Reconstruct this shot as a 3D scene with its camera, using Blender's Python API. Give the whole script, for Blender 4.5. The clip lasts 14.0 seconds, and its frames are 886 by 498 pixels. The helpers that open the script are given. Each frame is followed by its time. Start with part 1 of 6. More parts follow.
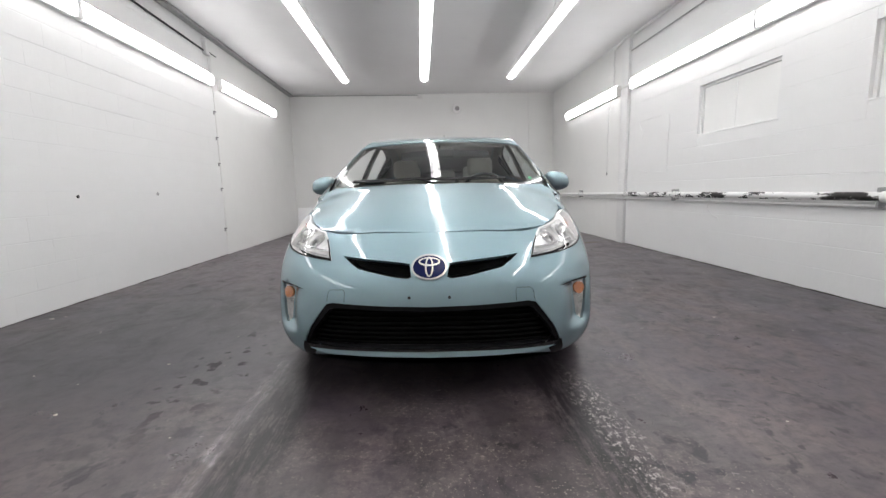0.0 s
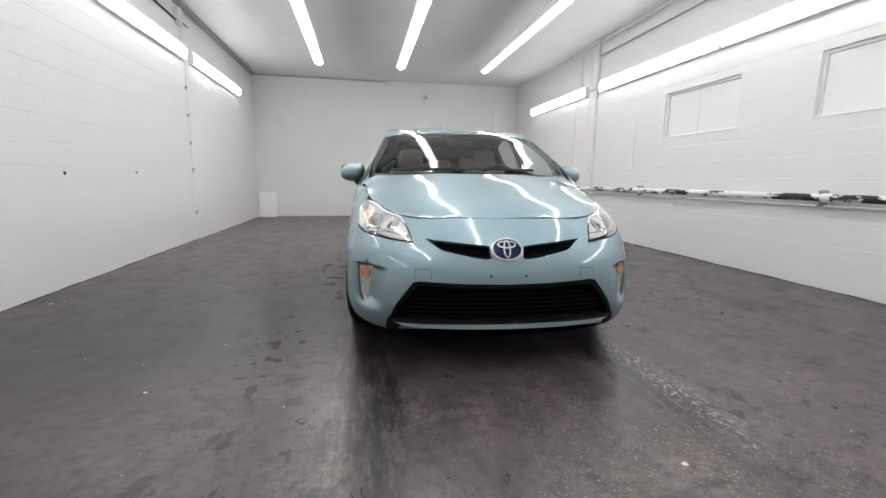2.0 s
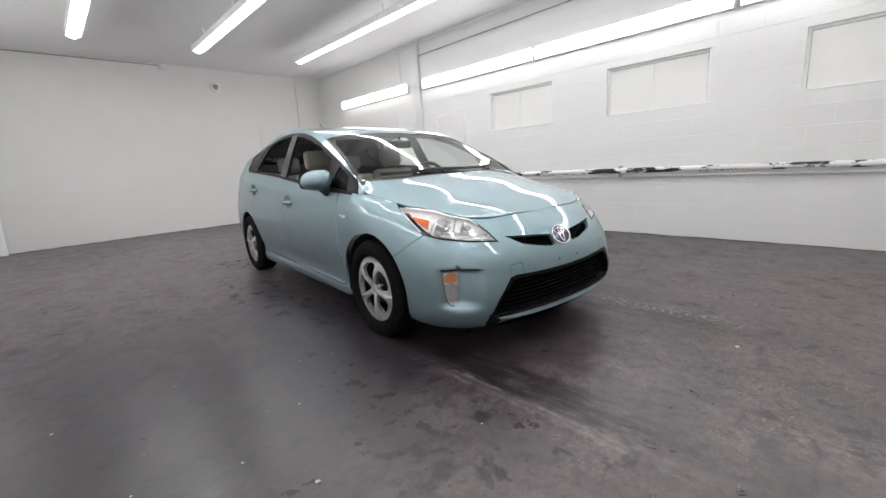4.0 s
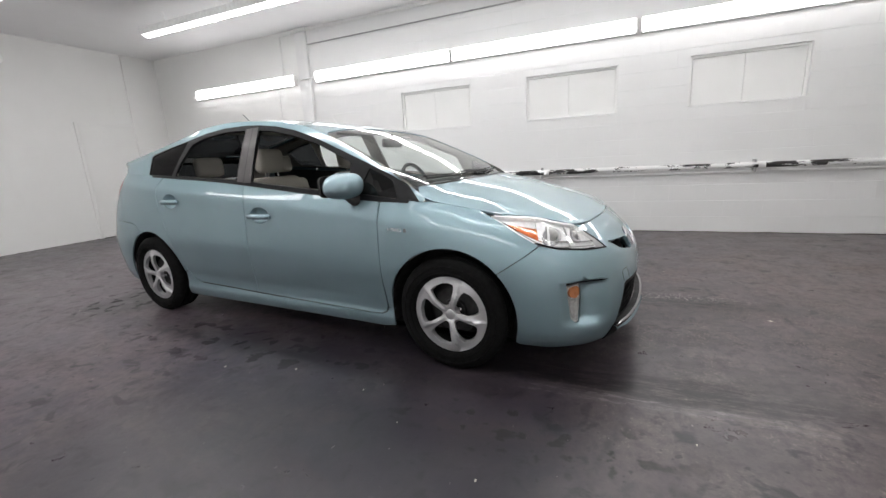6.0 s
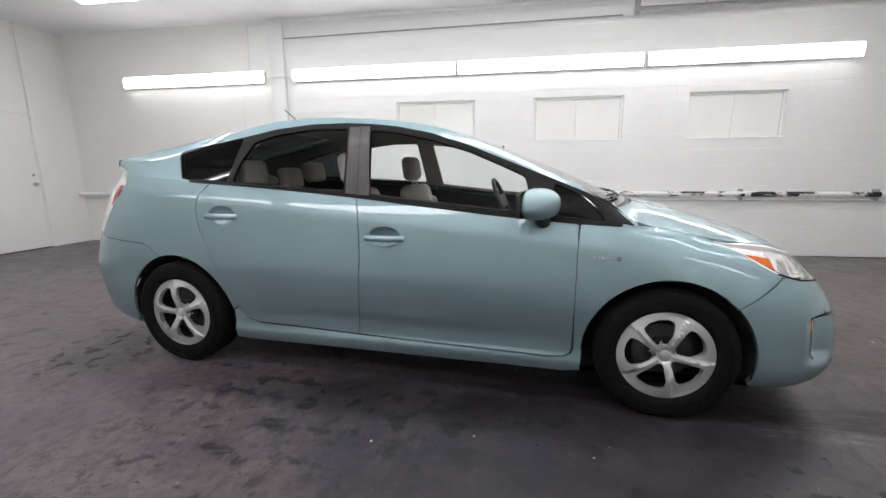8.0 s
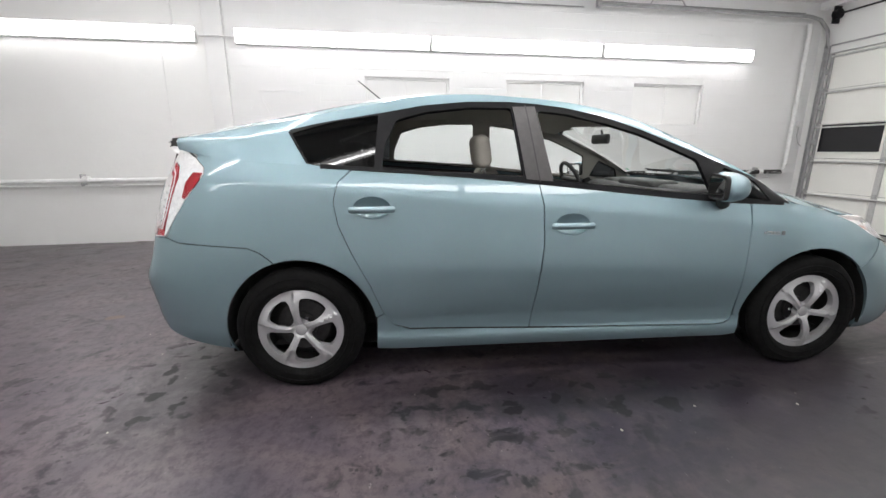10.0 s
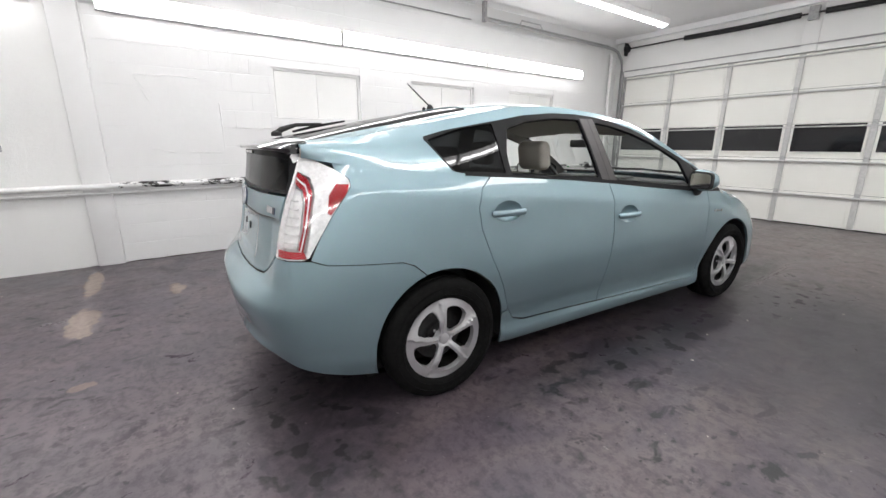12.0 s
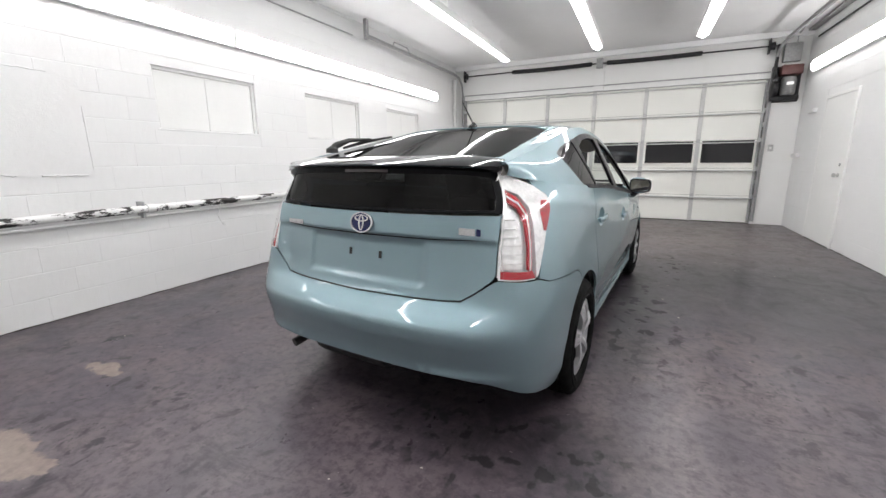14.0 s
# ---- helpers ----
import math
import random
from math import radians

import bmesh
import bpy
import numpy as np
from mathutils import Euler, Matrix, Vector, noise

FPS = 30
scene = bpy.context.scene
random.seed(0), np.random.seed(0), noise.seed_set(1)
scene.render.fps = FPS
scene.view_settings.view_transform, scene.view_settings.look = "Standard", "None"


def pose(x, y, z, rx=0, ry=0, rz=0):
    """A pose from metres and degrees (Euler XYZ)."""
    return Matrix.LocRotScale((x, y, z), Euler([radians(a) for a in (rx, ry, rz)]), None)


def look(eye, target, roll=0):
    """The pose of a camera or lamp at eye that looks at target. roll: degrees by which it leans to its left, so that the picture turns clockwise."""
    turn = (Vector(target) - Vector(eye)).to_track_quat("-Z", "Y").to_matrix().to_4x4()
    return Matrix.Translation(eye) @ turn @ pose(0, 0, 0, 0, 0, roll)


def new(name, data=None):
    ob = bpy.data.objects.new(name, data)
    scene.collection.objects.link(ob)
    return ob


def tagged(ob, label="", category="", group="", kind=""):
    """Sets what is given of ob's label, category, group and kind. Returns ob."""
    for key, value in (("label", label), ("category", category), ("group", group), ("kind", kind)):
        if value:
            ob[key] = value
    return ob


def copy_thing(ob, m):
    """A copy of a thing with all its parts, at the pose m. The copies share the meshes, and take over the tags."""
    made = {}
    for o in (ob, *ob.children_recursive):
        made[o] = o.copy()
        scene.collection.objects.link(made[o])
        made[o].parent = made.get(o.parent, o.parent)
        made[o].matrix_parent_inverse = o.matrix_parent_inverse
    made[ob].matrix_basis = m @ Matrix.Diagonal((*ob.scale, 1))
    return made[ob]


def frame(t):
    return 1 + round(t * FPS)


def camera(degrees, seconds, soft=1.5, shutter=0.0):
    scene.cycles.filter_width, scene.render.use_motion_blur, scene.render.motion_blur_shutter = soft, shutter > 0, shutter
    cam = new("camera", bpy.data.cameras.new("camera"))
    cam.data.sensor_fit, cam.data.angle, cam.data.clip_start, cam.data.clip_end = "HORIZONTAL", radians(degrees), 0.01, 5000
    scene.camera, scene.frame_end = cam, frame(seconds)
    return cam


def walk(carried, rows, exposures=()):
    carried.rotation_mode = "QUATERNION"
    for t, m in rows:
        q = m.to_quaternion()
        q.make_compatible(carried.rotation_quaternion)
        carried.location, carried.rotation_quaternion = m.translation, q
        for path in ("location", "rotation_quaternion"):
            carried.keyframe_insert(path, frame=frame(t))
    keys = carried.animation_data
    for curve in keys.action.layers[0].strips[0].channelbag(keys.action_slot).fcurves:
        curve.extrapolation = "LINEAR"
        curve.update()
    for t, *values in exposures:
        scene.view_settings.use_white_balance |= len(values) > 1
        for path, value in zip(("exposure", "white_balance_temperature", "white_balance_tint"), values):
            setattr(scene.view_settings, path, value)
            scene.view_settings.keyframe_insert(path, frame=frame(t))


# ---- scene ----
cam = camera(94.5, 14.0)
PATH = [
    (0, (-0.184, -3.947, 0.944), (-0.084, -1.97, 0.665), -1.3),
    (0.5, (-0.181, -3.947, 0.951), (-0.084, -1.967, 0.686), -1.3),
    (1, (-0.241, -3.963, 0.948), (-0.134, -1.98, 0.71), -0.3),
    (1.5, (-0.546, -4.058, 0.945), (-0.248, -2.096, 0.691), 1.8),
    (2, (-0.869, -4.074, 0.951), (-0.483, -2.14, 0.618), 0.7),
    (2.5, (-1.237, -3.88, 0.962), (-0.696, -1.995, 0.57), 0.9),
    (3, (-1.594, -3.789, 0.978), (-0.788, -1.994, 0.617), 1.2),
    (3.2, (-1.774, -3.761, 0.999), (-0.81, -2.051, 0.615), -0.2),
    (5.3, (-2.7, -2.527, 1.107), (-1.09, -1.4, 0.734), -3.2),
    (5.5, (-2.718, -2.418, 1.113), (-1.063, -1.372, 0.699), -2.7),
    (6, (-2.819, -2.068, 1.131), (-1.026, -1.297, 0.693), -3.3),
    (6.5, (-2.816, -1.683, 1.134), (-0.997, -0.971, 0.703), -2.8),
    (7, (-2.834, -1.325, 1.141), (-0.969, -0.755, 0.695), -1.8),
    (7.5, (-2.873, -0.961, 1.15), (-0.957, -0.589, 0.714), -3.3),
    (8, (-2.83, -0.551, 1.155), (-0.89, -0.236, 0.782), -0.4),
    (8.5, (-2.853, -0.166, 1.158), (-0.906, -0.082, 0.709), -1.6),
    (9, (-2.857, 0.181, 1.181), (-0.899, 0.158, 0.774), -3.4),
    (9.2, (-2.822, 0.373, 1.179), (-0.866, 0.325, 0.766), -2.7),
    (11.3, (-2.531, 1.987, 1.247), (-0.84, 1.033, 0.767), 1.0),
    (11.5, (-2.472, 2.157, 1.281), (-0.825, 1.125, 0.809), 0.8),
    (12, (-2.219, 2.519, 1.244), (-0.646, 1.386, 0.75), 0.1),
    (12.5, (-1.967, 2.86, 1.267), (-0.509, 1.558, 0.844), 0.4),
    (13, (-1.711, 3.178, 1.274), (-0.474, 1.67, 0.834), -0.0),
    (13.5, (-1.3, 3.383, 1.272), (-0.173, 1.789, 0.838), 0.1),
    (14, (-0.946, 3.613, 1.255), (-0.097, 1.853, 0.828), -0.5),
]
walk(cam, [(t, look(eye, target, roll)) for t, eye, target, roll in PATH],
     exposures=[(0, .77), (6.5, .77), (9.2, .98), (11.3, 1.02), (14, 1.02)])

# ---- light ----
world = bpy.data.worlds.new("world")
scene.world = world
world.use_nodes = True
world.node_tree.nodes["Background"].inputs[0].default_value = (.02, .022, .026, 1)
world.node_tree.nodes["Background"].inputs[1].default_value = .3

# ---- building helpers ----
from mathutils.geometry import delaunay_2d_cdt


def link(name, me, mat, parent=None, label=""):
    if mat is not None:
        me.materials.append(mat)
    ob = new(name, me)
    if parent is not None:
        ob.parent = parent
    if label:
        tagged(ob, label=label)
    return ob


def part(name, bm, mat, parent=None, label="", smooth=30):
    """One bmesh as one object, under a thing or a part; edges sharper than smooth degrees stay sharp."""
    me = bpy.data.meshes.new(name)
    bmesh.ops.recalc_face_normals(bm, faces=bm.faces)
    if smooth:
        for f in bm.faces:
            f.smooth = True
        for e in bm.edges:
            e.smooth = len(e.link_faces) == 2 and e.calc_face_angle(0) < radians(smooth)
    bm.to_mesh(me)
    bm.free()
    return link(name, me, mat, parent, label)


def box_into(bm, x0, x1, y0, y1, z0, z1, bevel=0.0, seg=2, m=None):
    made = bmesh.ops.create_cube(bm, size=1)["verts"]
    for v in made:
        v.co = Vector(((x0 + x1) / 2 + v.co.x * (x1 - x0), (y0 + y1) / 2 + v.co.y * (y1 - y0), (z0 + z1) / 2 + v.co.z * (z1 - z0)))
    if bevel:
        edges = list({e for v in made for e in v.link_edges})
        made = bmesh.ops.bevel(bm, geom=edges, offset=bevel, segments=seg, profile=.5, affect="EDGES")["verts"]
        made = list({v for f in bm.faces for v in f.verts if v in set(made)}) or made
    if m is not None:
        for v in made:
            v.co = m @ v.co
    return bm


def box(x0, x1, y0, y1, z0, z1, bevel=0.0, seg=2, m=None):
    return box_into(bmesh.new(), x0, x1, y0, y1, z0, z1, bevel, seg, m)


def lathe(profile, steps=32, axis="z", caps=True):
    """Turns (radius, height) points round an axis."""
    bm, rings = bmesh.new(), []
    for r, h in profile:
        ring = []
        for k in range(steps):
            a = 2 * math.pi * k / steps
            p = (r * math.cos(a), r * math.sin(a), h)
            ring.append(bm.verts.new(p if axis == "z" else (p[2], p[0], p[1]) if axis == "x" else (p[0], p[2], p[1])))
        rings.append(ring)
    for a, b in zip(rings, rings[1:]):
        for k in range(steps):
            bm.faces.new((a[k], a[(k + 1) % steps], b[(k + 1) % steps], b[k]))
    for ring in (rings[0], rings[-1]) if caps else ():
        bm.faces.new(ring)
    return bm


def tube_into(bm, pts, r, steps=10):
    """A round bar along a line of points."""
    pts = [Vector(p) for p in pts]
    rings = []
    for i, p in enumerate(pts):
        d = (pts[min(i + 1, len(pts) - 1)] - pts[max(i - 1, 0)]).normalized()
        u = d.cross(Vector((0, 0, 1)) if abs(d.z) < .9 else Vector((1, 0, 0))).normalized()
        w = d.cross(u)
        rad = r[i] if isinstance(r, (list, tuple)) else r
        rings.append([bm.verts.new(p + rad * (math.cos(a) * u + math.sin(a) * w)) for a in (2 * math.pi * k / steps for k in range(steps))])
    for a, b in zip(rings, rings[1:]):
        for k in range(steps):
            bm.faces.new((a[k], a[(k + 1) % steps], b[(k + 1) % steps], b[k]))
    bm.faces.new(rings[0]), bm.faces.new(rings[-1])
    return bm


def tube(pts, r, steps=10):
    return tube_into(bmesh.new(), pts, r, steps)


def thing(name, label, category, group="", at=None):
    ob = new(name)
    if at is not None:
        ob.matrix_basis = at
    return tagged(ob, label, category, group)


def inside(poly, p):
    """Which of the points p lie inside a polygon."""
    poly, p = np.asarray(poly), np.asarray(p)
    hit = np.zeros(len(p), bool)
    for (x0, y0), (x1, y1) in zip(poly, np.roll(poly, -1, axis=0)):
        cross = (y0 > p[:, 1]) != (y1 > p[:, 1])
        with np.errstate(divide="ignore", invalid="ignore"):
            hit ^= cross & (p[:, 0] < (x1 - x0) * (p[:, 1] - y0) / (y1 - y0) + x0)
    return hit


def dense(poly, step, closed=True):
    out, n = [], len(poly)
    for i in range(n if closed else n - 1):
        a, b = np.array(poly[i], float), np.array(poly[(i + 1) % n], float)
        k = max(1, int(np.ceil(np.hypot(*(b - a)) / step)))
        out += [tuple(a + (b - a) * j / k) for j in range(k)]
    if not closed:
        out.append(tuple(poly[-1]))
    return out


def shrink(poly, gap):
    """Moves a polygon's corners inwards by a gap."""
    p = np.asarray(poly, float)
    if np.sum(p[:, 0] * np.roll(p[:, 1], -1) - np.roll(p[:, 0], -1) * p[:, 1]) < 0:
        p = p[::-1]
    e0, e1 = p - np.roll(p, 1, axis=0), np.roll(p, -1, axis=0) - p
    n0, n1 = (np.stack([-e[:, 1], e[:, 0]], 1) / np.maximum(np.hypot(e[:, 0], e[:, 1]), 1e-9)[:, None] for e in (e0, e1))
    m = n0 + n1
    m /= np.maximum((m * m).sum(1, keepdims=True) / 2, .6)
    return p + m * gap


def round_poly(poly, r, seg=4):
    """Rounds a polygon's corners."""
    p, out = [np.array(q, float) for q in poly], []
    for i, q in enumerate(p):
        a, b = p[i - 1] - q, p[(i + 1) % len(p)] - q
        la, lb = np.hypot(*a), np.hypot(*b)
        k = min(r, .45 * la, .45 * lb)
        s, e = q + a / la * k, q + b / lb * k
        for j in range(seg + 1):
            t = j / seg
            out.append(tuple((1 - t) ** 2 * s + 2 * t * (1 - t) * q + t * t * e))
    return out


def skin(name, poly, to3d, mat, parent, label="", step=.04, gap=.0, depth=.012, holes=(), centre=(0, 0, .6), lip=True):
    """A panel: a flat outline, with holes, filled with small triangles and laid on a curved surface by to3d, with its rim folded in."""
    outer = shrink(dense(poly, step * .7), gap) if gap else np.array(dense(poly, step * .7))
    rims = [outer] + [np.array(dense(h, step * .7)) for h in holes]
    lo, hi = outer.min(0), outer.max(0)
    gx, gy = np.meshgrid(np.arange(lo[0] + step / 2, hi[0], step), np.arange(lo[1] + step / 2, hi[1], step))
    pts = np.stack([gx.ravel(), gy.ravel()], 1)
    ok = inside(outer, pts)
    for h in rims[1:]:
        ok &= ~inside(h, pts)
    allrim = np.concatenate(rims)
    pts = pts[ok]
    if len(pts):
        near = np.min(np.hypot(pts[:, None, 0] - allrim[None, :, 0], pts[:, None, 1] - allrim[None, :, 1]), axis=1)
        pts = pts[near > step * .45]
    verts = [Vector(p) for p in np.concatenate([allrim, pts])]
    edges, at = [], 0
    for r in rims:
        edges += [(at + i, at + (i + 1) % len(r)) for i in range(len(r))]
        at += len(r)
    v2, _, faces, *_ = delaunay_2d_cdt(verts, edges, [], 0, 1e-7)
    v2 = np.array([tuple(v) for v in v2])
    mids = np.array([v2[list(f)].mean(0) for f in faces])
    keep = inside(outer, mids)
    for h in rims[1:]:
        keep &= ~inside(h, mids)
    faces = [f for f, k in zip(faces, keep) if k]
    co = to3d(v2[:, 0], v2[:, 1])
    tri = np.array(faces)
    nrm = np.cross(co[tri[:, 1]] - co[tri[:, 0]], co[tri[:, 2]] - co[tri[:, 0]])
    if (nrm * (co[tri].mean(1) - np.array(centre))).sum() < 0:
        tri, nrm = tri[:, ::-1], -nrm
    vn = np.zeros_like(co)
    for k in range(3):
        np.add.at(vn, tri[:, k], nrm)
    vn /= np.maximum(np.linalg.norm(vn, axis=1, keepdims=True), 1e-12)
    # smooth normals straight from the surface
    h = .004
    du = to3d(v2[:, 0] + h, v2[:, 1]) - to3d(v2[:, 0] - h, v2[:, 1])
    dv = to3d(v2[:, 0], v2[:, 1] + h) - to3d(v2[:, 0], v2[:, 1] - h)
    sn = np.cross(du, dv)
    size = np.linalg.norm(sn, axis=1, keepdims=True)
    sn = sn / np.maximum(size, 1e-12)
    sn *= np.sign((sn * vn).sum(1, keepdims=True))
    sn = np.where((size < 1e-9) | ((sn * vn).sum(1, keepdims=True) < .6), vn, sn)
    normals = list(sn)
    allv, allf = [tuple(c) for c in co], [tuple(int(i) for i in t) for t in tri]
    smooth = [True] * len(allf)
    if lip:
        once = {}
        for t in tri:
            for a, b in ((t[0], t[1]), (t[1], t[2]), (t[2], t[0])):
                once[(int(a), int(b))] = once.get((int(a), int(b)), 0) + 1
        rim = [(a, b) for (a, b) in once if (b, a) not in once]
        back = {}
        for a, b in rim:
            for i in (a, b):
                if i not in back:
                    back[i] = (len(allv), len(allv) + 1)
                    allv += [tuple(co[i]), tuple(co[i] - vn[i] * depth)]
                    normals += [np.zeros(3), np.zeros(3)]
            away = np.cross(co[b] - co[a], vn[a] + vn[b])
            for i in (*back[a], *back[b]):
                normals[i] = normals[i] + away
            allf.append((back[b][0], back[a][0], back[a][1], back[b][1]))
            smooth.append(False)
    me = bpy.data.meshes.new(name)
    me.from_pydata(allv, [], allf)
    me.polygons.foreach_set("use_smooth", [True] * len(smooth))
    me.update()
    fine = np.array(normals)
    fine /= np.maximum(np.linalg.norm(fine, axis=1, keepdims=True), 1e-12)
    me.normals_split_custom_set_from_vertices([tuple(v) for v in fine])
    return link(name, me, mat, parent, label)
# ---- materials ----
class Nodes:
    """Short hand for building a node material."""
    def __init__(self, name):
        self.mat = bpy.data.materials.new(name)
        self.mat.use_nodes = True
        self.tree = self.mat.node_tree
        self.bsdf = self.tree.nodes["Principled BSDF"]
        self.out = self.tree.nodes["Material Output"]

    def add(self, kind, **ins):
        node = self.tree.nodes.new(kind)
        for key, value in ins.items():
            key = key.replace("_", " ")
            if key in node.inputs:
                self.put(node.inputs[key], value)
        return node

    def put(self, socket, value):
        if isinstance(value, bpy.types.NodeSocket):
            self.tree.links.new(value, socket)
        else:
            socket.default_value = value

    def set(self, **ins):
        for key, value in ins.items():
            self.put(self.bsdf.inputs[key.replace("_", " ")], value)
        return self

    def coords(self, scale=(1, 1, 1), which="Object"):
        tex = self.tree.nodes.new("ShaderNodeTexCoord")
        mapping = self.add("ShaderNodeMapping", Scale=scale)
        self.tree.links.new(tex.outputs[which], mapping.inputs[0])
        return mapping.outputs[0]

    def noise(self, scale, detail=4.0, rough=.55, stretch=(1, 1, 1), distort=0.0, which="Object"):
        node = self.add("ShaderNodeTexNoise", Vector=self.coords(stretch, which), Scale=scale, Detail=detail, Roughness=rough, Distortion=distort)
        return node.outputs["Fac"]

    def ramp(self, fac, stops):
        node = self.tree.nodes.new("ShaderNodeValToRGB")
        self.put(node.inputs[0], fac)
        el = node.color_ramp.elements
        while len(el) < len(stops):
            el.new(.5)
        for e, (pos, c) in zip(el, stops):
            e.position, e.color = pos, (*c, 1) if isinstance(c, tuple) else (c, c, c, 1)
        return node.outputs[0]

    def mix(self, fac, a, b, how="MIX"):
        node = self.tree.nodes.new("ShaderNodeMix")
        node.data_type, node.blend_type = "RGBA", how
        for socket, v in ((node.inputs[0], fac), (node.inputs[6], a), (node.inputs[7], b)):
            self.put(socket, (*v, 1) if isinstance(v, tuple) and len(v) == 3 else v)
        return node.outputs[2]

    def math(self, op, a, b=0.0, clamp=False):
        node = self.tree.nodes.new("ShaderNodeMath")
        node.operation, node.use_clamp = op, clamp
        self.put(node.inputs[0], a), self.put(node.inputs[1], b)
        return node.outputs[0]

    def bump(self, height, strength=.3, distance=.01):
        node = self.add("ShaderNodeBump", Height=height, Strength=strength, Distance=distance)
        self.put(self.bsdf.inputs["Normal"], node.outputs[0])
        return self


def plain(name, colour, rough=.5, metal=0.0, coat=0.0, vary=.08, scale=30.0, bump=.0, spec=.5):
    n = Nodes(name)
    f = n.noise(scale, 5.0)
    dark, light = (tuple(c * k for c in colour) for k in (1 - vary, 1 + vary))
    n.set(Base_Color=n.ramp(f, [(.3, dark), (.7, light)]), Metallic=metal, Coat_Weight=coat, Coat_Roughness=.05, Specular_IOR_Level=spec)
    n.set(Roughness=n.ramp(n.noise(scale * .4, 3.0), [(.3, rough * .85), (.7, min(1, rough * 1.15))]))
    if bump:
        n.bump(f, bump, .002)
    return n.mat


def car_paint():
    n = Nodes("pearl_sea_green_paint")
    flakes = n.add("ShaderNodeTexVoronoi", Vector=n.coords(), Scale=900.0)
    tone = n.ramp(n.noise(2.2, 2.0), [(.35, (.244, .346, .381)), (.65, (.257, .361, .397))])
    n.set(Base_Color=n.mix(.10, tone, flakes.outputs["Color"], "OVERLAY"), Metallic=.77, Roughness=.51, Specular_IOR_Level=.3, Coat_Weight=1.0)
    dust = n.noise(14, 6.0)
    n.set(Coat_Roughness=n.ramp(dust, [(.45, .012), (.75, .05)]), Coat_IOR=1.5)
    return n.mat


def glazing(name, tint, gloss=1.0):
    """A thin pane: it lets light through, tinted, and mirrors more at a slant."""
    n = Nodes(name)
    clear = n.add("ShaderNodeBsdfTransparent", Color=(*tint, 1))
    shine = n.add("ShaderNodeBsdfGlossy", Color=(gloss, gloss, gloss, 1), Roughness=.008)
    weight = n.add("ShaderNodeLayerWeight", Blend=.5)
    sheen = n.math("MULTIPLY_ADD", n.math("POWER", weight.outputs["Facing"], 5.0), .9)
    sheen.node.inputs[2].default_value = .04
    mixer = n.tree.nodes.new("ShaderNodeMixShader")
    n.put(mixer.inputs[0], sheen)
    n.tree.links.new(clear.outputs[0], mixer.inputs[1])
    n.tree.links.new(shine.outputs[0], mixer.inputs[2])
    n.tree.links.new(mixer.outputs[0], n.out.inputs[0])
    return n.mat


def glow(name, colour, strength):
    n = Nodes(name)
    n.set(Base_Color=(.9, .9, .9, 1), Roughness=.4, Emission_Color=(*colour, 1), Emission_Strength=strength)
    return n.mat


def wall_paint(name, tint, dirt=.5):
    """Thick white masonry paint with roller texture, scuffs and faint dirt."""
    n = Nodes(name)
    big = n.noise(.9, 5.0, .6)
    streak = n.noise(3.0, 5.0, .6, (1, 1, .25))
    base = n.ramp(big, [(.3, tuple(c * .955 for c in tint)), (.7, tint)])
    base = n.mix(n.math("MULTIPLY", n.ramp(streak, [(.62, 0.0), (.85, 1.0)]), .35 * dirt), base, (.60, .58, .54))
    specks = n.ramp(n.noise(26, 2.0), [(.76, 0.0), (.80, 1.0)])
    base = n.mix(n.math("MULTIPLY", specks, .25 * dirt), base, (.48, .46, .43))
    shade = n.add("ShaderNodeObjectInfo").outputs["Random"]
    base = n.mix(n.math("MULTIPLY", shade, .015), base, (.70, .70, .70))
    n.set(Base_Color=base, Roughness=n.ramp(n.noise(7, 3.0), [(.3, .42), (.7, .62)]), Specular_IOR_Level=.35)
    n.bump(n.math("ADD", n.noise(140, 3.0), n.math("MULTIPLY", n.noise(22, 4.0), 1.6)), .28, .004)
    return n.mat


